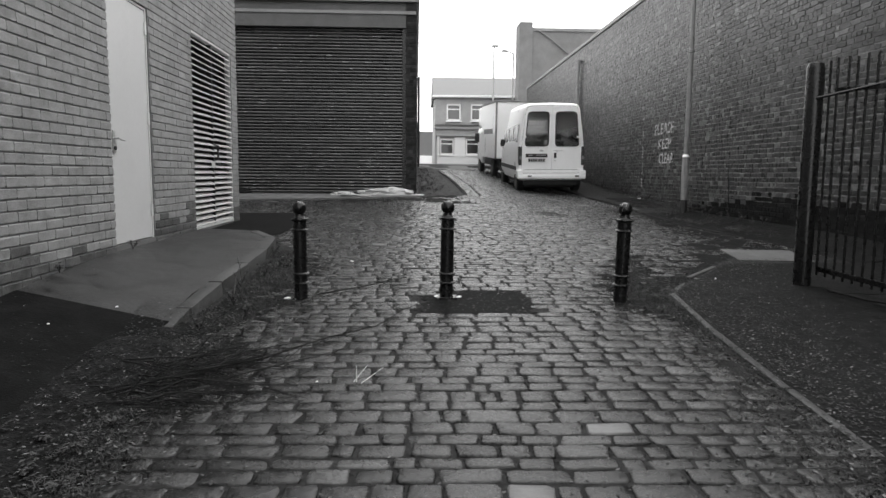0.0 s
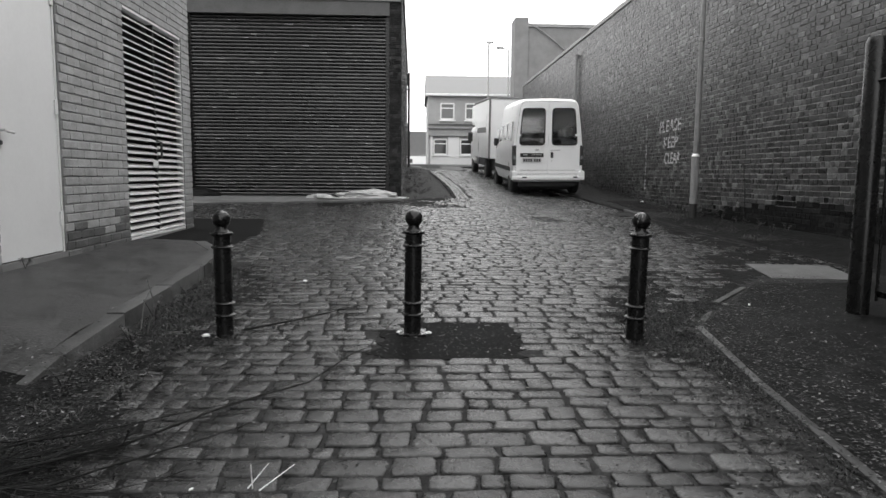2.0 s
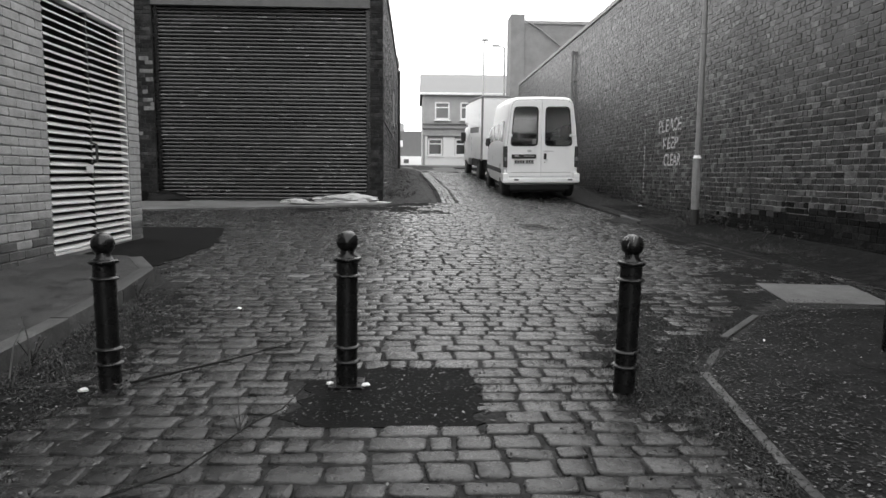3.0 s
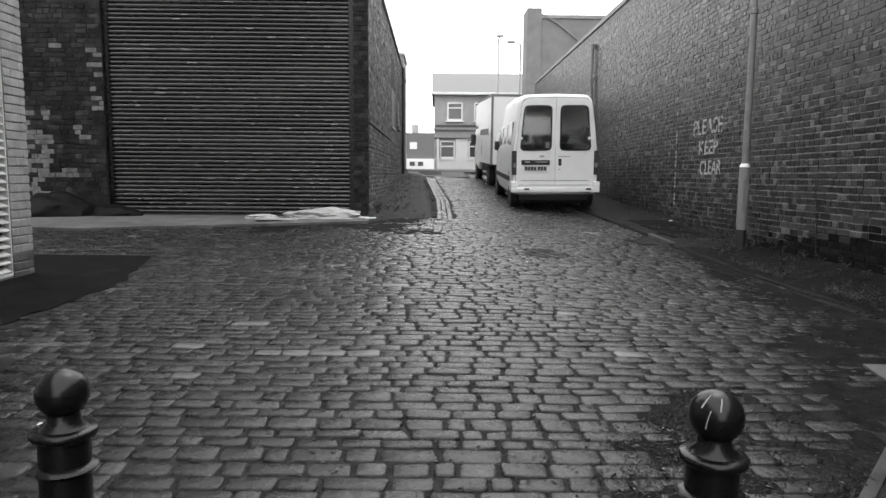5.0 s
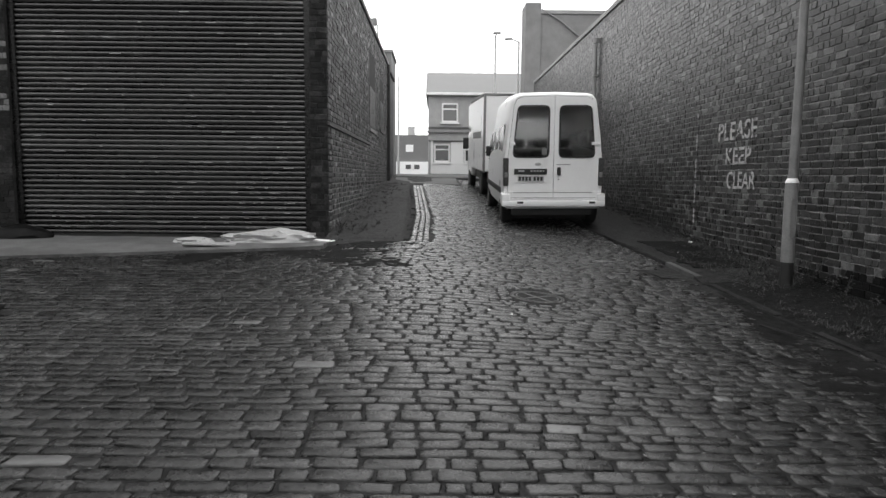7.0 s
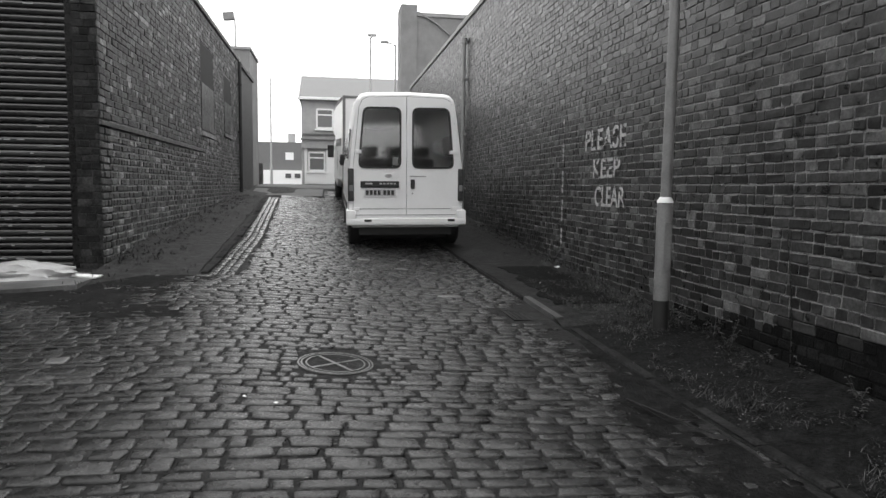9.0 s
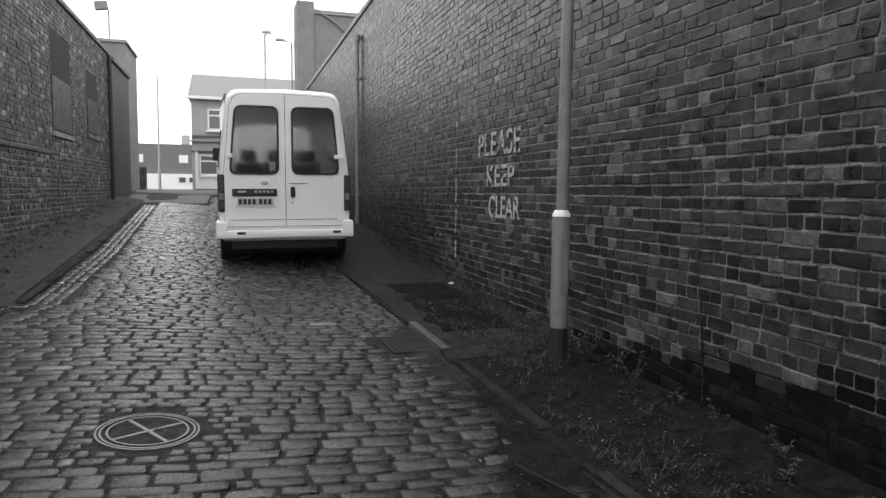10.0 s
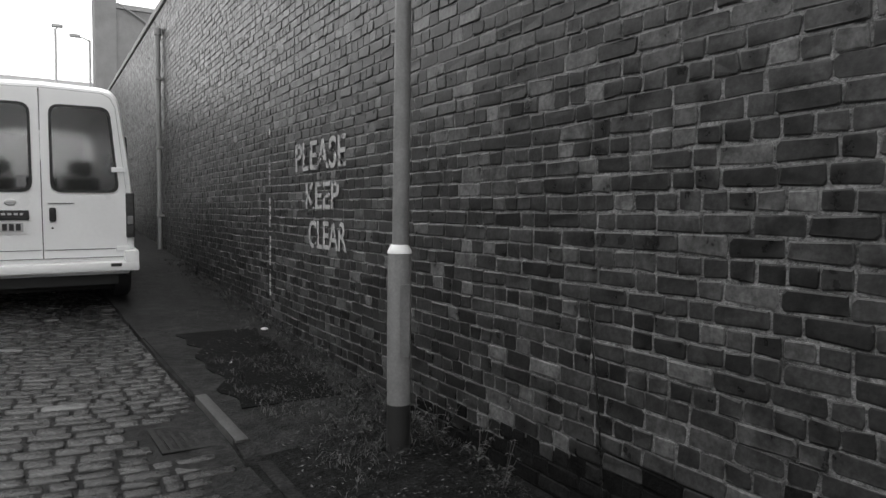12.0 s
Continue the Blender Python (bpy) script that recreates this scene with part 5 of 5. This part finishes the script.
tw = random.Random(17)
for i in range(30):
    x0, y0 = -1.9 + tw.uniform(0, .55), 3.95 + tw.uniform(-.4, .35)
    ang, ln = tw.gauss(.35, .4), tw.uniform(.3, .8) + (.7 if i % 5 == 0 else 0)
    pts = []
    for k in range(7):
        f = k / 6
        x, y = x0 + math.cos(ang) * ln * f, y0 + math.sin(ang) * ln * f + .06 * math.sin(5 * f + i)
        pts.append((x, y, gz(x, y) + .015 + .07 * tw.random() * (1 - f)))
    twig("fallen_branch", "thin dead branch lying on the setts", pts, tw.uniform(.003, .0075), 5, tw)
long_pts = [(-1.75, 3.75), (-1.4, 4.1), (-1.0, 4.35), (-.65, 4.8), (-.3, 5.1), (-.1, 5.6), (0.0, 5.75)]
twig("fallen_branch", "long thin branch trailing over the setts", [(x, y, gz(x, y) + .04) for x, y in long_pts], .008, 7, tw)
twig("fallen_branch", "thin stick on the setts by a bollard", [(x, y, gz(x, y) + .02) for x, y in ((-.95, 6.2), (-.5, 6.6), (-.1, 7.0))], .009, 3, tw)
for x, y, dx, dz in ((-1.72, 6.35, .08, .3), (-1.68, 6.5, -.05, .32), (-1.62, 6.2, .1, .22), (-1.7, 7.6, .04, .24)):
    tagged(mesh_ob("dry_stalk", tube([(x, y, gz(x, y) - .02), (x + dx * .3, y + .02, gz(x, y) + dz * .6), (x + dx, y + .03, gz(x, y) + dz)], .006, 5, None, .003), STRAW), "pale dead stalk leaning on the kerb", "straw", "dead stalks by the kerb")
twig("fallen_branch", "broken stick beside the kerb", [(x, y, gz(x, y) + .03) for x, y in ((4.75, 12.9), (4.9, 12.5), (5.0, 12.25))], .01, 1, tw)
twig("fallen_branch", "dry stick caught at the foot of the railing", [(x, y, gz(x, y) + .05) for x, y in ((4.0, 6.3), (4.1, 5.9), (4.35, 5.6), (4.7, 5.3))], .014, 3, tw)


def weed(x, y, z, h, n, rng, label):
    top = tagged(empty("weed", pose(x, y, z)), label, "plant", "weeds along the wall")
    stems, leaves = bmesh.new(), bmesh.new()
    for i in range(n):
        a, ln = rng.uniform(0, 6.28), h * rng.uniform(.5, 1.1)
        pts = [(math.cos(a) * .4 * ln * f, math.sin(a) * .4 * ln * f, ln * (f - .25 * f * f)) for f in (0, .35, .7, 1)]
        tube(pts, .004, 4, stems, .002)
        for f in (1, 2, 2, 3, 3):
            p = Vector(pts[f])
            for _ in range(2):
                b, s = rng.uniform(0, 6.28), rng.uniform(.014, .034)
                d, u = Vector((math.cos(b), math.sin(b), rng.uniform(-.3, .4))), Vector((-math.sin(b), math.cos(b), 0)) * .3
                v = [leaves.verts.new(p + q) for q in (Vector(), (d * .5 + u) * s, d * s * 1.1 - Vector((0, 0, .3 * s)), (d * .5 - u) * s)]
                leaves.faces.new(v)
    tagged(part("stem", stems, GRASS, top), kind="stuff")
    tagged(part("leaf", leaves, LEAF, top), kind="stuff")


wr = random.Random(9)
for x, y, h, n in ((6.04, 14.4, .36, 12), (6.1, 14.05, .36, 11), (6.05, 13.75, .3, 8), (5.72, 14.75, .14, 6), (5.6, 14.95, .12, 6), (5.85, 15.2, .16, 7), (5.95, 16.1, .2, 6), (5.8, 13.2, .1, 4), (6.1, 12.9, .22, 5), (6.1, 11.6, .22, 6), (5.95, 12.2, .14, 5), (6.1, 18.4, .25, 6), (6.1, 20.0, .25, 6), (6.1, 22.0, .25, 6), (-1.55, 3.4, .16, 8), (-1.7, 2.9, .18, 10), (-1.5, 2.75, .16, 9), (-1.8, 3.2, .18, 9), (-1.6, 3.1, .16, 8), (-1.85, 2.75, .15, 9), (-1.35, 3.05, .12, 7), (-1.3, 5.0, .1, 6), (-1.45, 5.7, .12, 6), (-1.4, 5.5, .14, 5), (-1.65, 5.1, .18, 6), (-1.6, 5.9, .2, 6), (2.1, 5.6, .12, 5), (2.0, 4.6, .1, 5), (2.25, 6.1, .12, 5), (.5, 17.8, .2, 6), (.7, 18.6, .15, 5), (.12, 18.0, .3, 7), (.15, 17.5, .3, 7), (.3, 20.4, .2, 6), (.12, 24.5, .25, 6), (6.05, 14.75, .22, 6), (6.1, 13.3, .2, 5), (6.12, 12.4, .24, 5), (6.0, 11.8, .16, 4), (6.12, 15.6, .2, 5), (6.1, 16.6, .2, 5), (6.1, 17.5, .18, 5), (5.9, 19.0, .2, 5), (-1.72, 6.6, .26, 5), (-1.6, 7.1, .2, 4), (-1.75, 8.3, .22, 5), (-2.95, 7.1, .15, 5), (-2.98, 5.7, .14, 4), (-.95, 6.05, .1, 4), (.25, 19.0, .18, 5), (.2, 22, .2, 5)):
    zz = gz(x, y) + (.1 if x > 5.5 else 0)
    if y < 3.6:
        h, n = h * .6, n // 2
    if x < -2:
        zz = pave_z(y)
    weed(x, y, zz, h, n, wr, "small leafy weed growing at the wall" if x > 5 or x < -2 else "small weed growing between the stones")
straw = bmesh.new()
for a, b in (((-.38, 4.02, .05), (-.3, 4.05, .12)), ((-.36, 4.02, .05), (-.36, 4.0, .14)), ((-.33, 4.0, .05), (-.2, 4.08, .1))):
    tube([(a[0], a[1], gz(a[0], a[1]) + a[2] - .05), (b[0], b[1], gz(*b[:2]) + b[2] - .03)], .0035, 5, straw, .002)
tagged(mesh_ob("straw_tuft", straw, PAPER), "pale tuft of dry stalks between the setts", "straw")


# ---- bricks ----
rng = random.Random(101)
Y0 = 6.5
# The odd bricks low on the tall wall carry the foot shade in their colour.
lay_bricks(wall_east, brick_rows(38.6 - Y0, 0.2, 6.27, 0.0865, 0.236, 0.010, 3, rng), face_frame((WALL_X, Y0, 0), (0, 1, 0), (-1, 0, 0)), OLD_BRICK, 0.006, rng, (11.4 - Y0, 14.3 - Y0, 1.45, 2.5), 0.004,
           lambda u, z: u < 17 and z < gz(6.2, u + Y0) + .16 + .42 * shade_reach(u + Y0) + .25 * shade_reach(u + Y0) * noise.noise((u * .9, z * 2, 31)) + .16 * noise.noise((u * 4, z * 9, 33)), FOOT_SHADE_BRICK)
YA = 1.5
lay_bricks(wall_a, brick_rows(END_A - YA, 0.3, 5.6, 0.0895, 0.262, 0.010, 0, rng, ((DOOR[0] - YA, DOOR[1] - YA, 0, DOOR[3]), (VENT[0] - YA, VENT[1] - YA, VENT[2], VENT[3])), 0.002), face_frame((A_X - .008, YA, 0), (0, 1, 0), (1, 0, 0)), BUFF_BRICK, 0.010, rng, (4.9 - YA, 6.97 - YA, 0.95, 3.2), 0.0015,
           lambda u, z: z < pave_z(u + YA) + .24 + .24 * noise.noise((u * 1.6, z * 2, 41)) + .1 * noise.noise((u * 6, z * 8, 43)), GRIMY_BUFF)
shed_holes = ((6.6, 8.2, 3.2, 5.1), (9.8, 11.1, 3.4, 4.9))
lay_bricks(wall_b, brick_rows(12.9, 0.8, 2.82, 0.088, 0.236, 0.02, 6, rng), face_frame((0, B_Y, 0), (0, 1, 0), (1, 0, 0)), SHED_BRICK, 0.013, rng, (0.3, 3.2, 1.2, 2.4), 0.006)
lay_bricks(wall_b, brick_rows(12.9, 2.83, 5.74, 0.088, 0.236, 0.008, 6, rng, shed_holes), face_frame((0, B_Y, 0), (0, 1, 0), (1, 0, 0)), SHED_BRICK, 0.012, rng, None, 0.006)
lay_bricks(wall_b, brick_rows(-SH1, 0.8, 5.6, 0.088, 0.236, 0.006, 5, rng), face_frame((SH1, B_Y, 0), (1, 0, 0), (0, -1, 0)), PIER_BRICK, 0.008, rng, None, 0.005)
pale = random.Random(8)
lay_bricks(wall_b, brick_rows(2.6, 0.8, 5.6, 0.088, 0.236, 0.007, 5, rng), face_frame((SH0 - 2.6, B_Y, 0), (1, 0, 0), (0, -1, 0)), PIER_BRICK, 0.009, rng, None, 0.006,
           lambda u, z: (u > 1.65 and 1.7 < z < 4.3 and noise.noise((u * 2.2, z * 2.6, 51)) > .2 and pale.random() < .6) or (u < 1.6 and 1.2 < z < 2.9 and pale.random() < .55), WHITE_BRICK)


# ---- setts ----
def drain_x(y):
    return 1.3 if y < 20.3 else 1.3 - .04 * (y - 20.3)


def street_edges(y):
    if y < 10.0:
        xl = KERB_X + .08 - max(0, y - 9) * .6
    elif y < 12.9:
        xl = -2.0 - .35 * abs(y - 11.2) ** 1.5 / 2.5
    elif y < 15.0:
        xl = -7.5
    elif y < 16.3:
        xl = max(-4.4 + (y - 15.07) * 4.2, -4.4)
    else:
        xl = drain_x(y) + .3 if y > 16.9 else .4
    xr = min(kerb_right_x(y) - .05, 5.3 if y < 12 else 5.18 - .05 * (y - 13) if y < 20 else 4.76)
    if y > 8.5:
        xr = 5.3 if y < 12 else max(4.74, 5.16 - .055 * (y - 13))
    return xl, xr


OUT = [(-.5, -.36), (-.44, -.5), (.44, -.5), (.5, -.36), (.5, .36), (.44, .5), (-.44, .5), (-.5, .36)]


def sett_mesh(w, d, rng):
    """A worn stone: an uneven outline with rubbed corners, soft shoulders and a nearly flat top."""
    vs, fs = [], []
    j = [(rng.uniform(-.045, .03), rng.uniform(-.07, .045)) for _ in OUT]
    skew = rng.uniform(-.05, .05)
    for inset, z in ((0.0, -.05), (0.001, -.010), (0.006, -.003), (0.014, .0)):
        for (ox, oy), (a, b) in zip(OUT, j):
            vs.append(((ox + a + skew * oy) * (w - 2 * inset), (oy + b) * (d - 2 * inset), z + (rng.uniform(-.0015, .0015) if z > -.02 else 0)))
    vs.append((rng.uniform(-.02, .02), 0, rng.uniform(-.002, .003)))
    for r in range(3):
        for i in range(8):
            k = (i + 1) % 8
            fs.append((r * 8 + i, r * 8 + k, r * 8 + 8 + k, r * 8 + 8 + i))
    for i in range(8):
        fs.append((24 + i, 24 + (i + 1) % 8, 32))
    return vs, fs


def lay_setts():
    rng = random.Random(55)
    top = tagged(empty("cobbled_road"), "worn damp stone setts laid in rows across the alley", "road", kind="structure")
    variants = []
    for i in range(10):
        v, f = sett_mesh(.2, .125, rng)
        me = bpy.data.meshes.new("sett")
        me.from_pydata(v, [], f)
        me.materials.append(SETT)
        me.shade_smooth()
        variants.append(me)
    verts, faces, single, bright = [], [], 0, {}

    def place(x, y, w, d, turn):
        nonlocal single
        edge = min(x - street_edges(y)[0], street_edges(y)[1] - x)
        cover = .012 * max(0.0, 1 - edge / .4) * (1 + noise.noise((x * 2, y * 2, 5))) * (y < 16) + .007 * soil(x, y)
        cover += .004 * max(0, noise.noise((x * .9, y * .9, 3)))
        z = gz(x, y) - cover + rng.uniform(-.004, .004)
        up = math.degrees(math.atan((gz(x, y + .25) - gz(x, y - .25)) / .5))
        across = -math.degrees(math.atan((gz(x + .25, y) - gz(x - .25, y)) / .5))
        m = pose(x, y, z, up + rng.gauss(0, 1.0), across + rng.gauss(0, .9), turn + rng.gauss(0, 1.6))
        lone = any(abs(x - px) < w / 2 and abs(y - py) < d / 2 for px, py in ((1.1, 3.3), (.41, 2.72), (2.52, 10.3), (-.3, 9.9), (2.0, 14.9)))
        if lone or (abs(y - 9.17) < .07 and -.25 < x < .95 and rng.random() < .5) or (7 < y < 22 and rng.random() < .006):
            me = rng.choice(variants)
            ob = new("pale_sett", bright.setdefault(me.name, me.copy()))
            ob.data.materials[0] = PALE_SETT
            ob.parent = top
            ob.matrix_basis = m @ Matrix.Diagonal((w / .2, d / .125, 1, 1))
            return
        if 3.0 < y < 6.6 and -.75 < x < 1.9 and single < 300:
            ob = new("sett", rng.choice(variants))
            ob.parent = top
            ob.matrix_basis = m @ Matrix.Diagonal((w / .2, d / .125, 1, 1))
            single += 1
            return
        v, f = sett_mesh(w, d, rng)
        k = len(verts)
        verts.extend(m @ Vector(p) for p in v)
        faces.extend(tuple(q + k for q in g4) for g4 in f)

    y = 1.6
    while y < 36:
        d = rng.choice((.10, .11, .115, .12, .13, .145)) * (1.0 if y > 7 else 1.12)
        xl, xr = street_edges(y + d / 2)
        x = xl + rng.uniform(0, .1)
        while x < xr - .06:
            w = min(rng.choice((.12, .16, .19, .21, .22, .24, .26, .3)), xr - x + .04)
            cx, cy = x + w / 2, y + d / 2 + .025 * noise.noise((x * .8, y * .8, 1)) + .015 * math.sin(x * 1.3 + y)
            hid = (.06 < cx < 1.06 and 5.7 < cy < 6.5) or (2.25 < cx < 3.3 and 13.28 < cy < 14.12) or (abs(cx - 4.82) < .3 and abs(cy - 15.5) < .3) or (cy > 30.1 and cx < 2.6)
            if not hid and w > .07:
                place(cx, cy, w - rng.uniform(.004, .02), d - rng.uniform(.003, .016), rng.uniform(-3, 3) * (rng.random() < .3))
            x += w
        y += d
    y = 13.26
    while y < 14.1:
        x = 2.22 + rng.uniform(0, .05)
        while x < 3.28:
            w = rng.uniform(.09, .16)
            if (x + w / 2 - 2.77) ** 2 + (y + .045 - 13.7) ** 2 > .118:
                place(x + w / 2, y + .045, w - .016, .075, 0)
            x += w
        y += .09
    for lane in range(3):
        y = 16.9
        while y < 29:
            ln = rng.uniform(.18, .3)
            x = drain_x(y) + .05 + lane * .1 - .04 * 0
            place(x, y + ln / 2, .09, ln - .014, 1.5)
            y += ln
    ob = raw_part("sett_surface", verts, faces, SETT, top, True)
    tagged(ob, kind="stuff")


lay_setts()
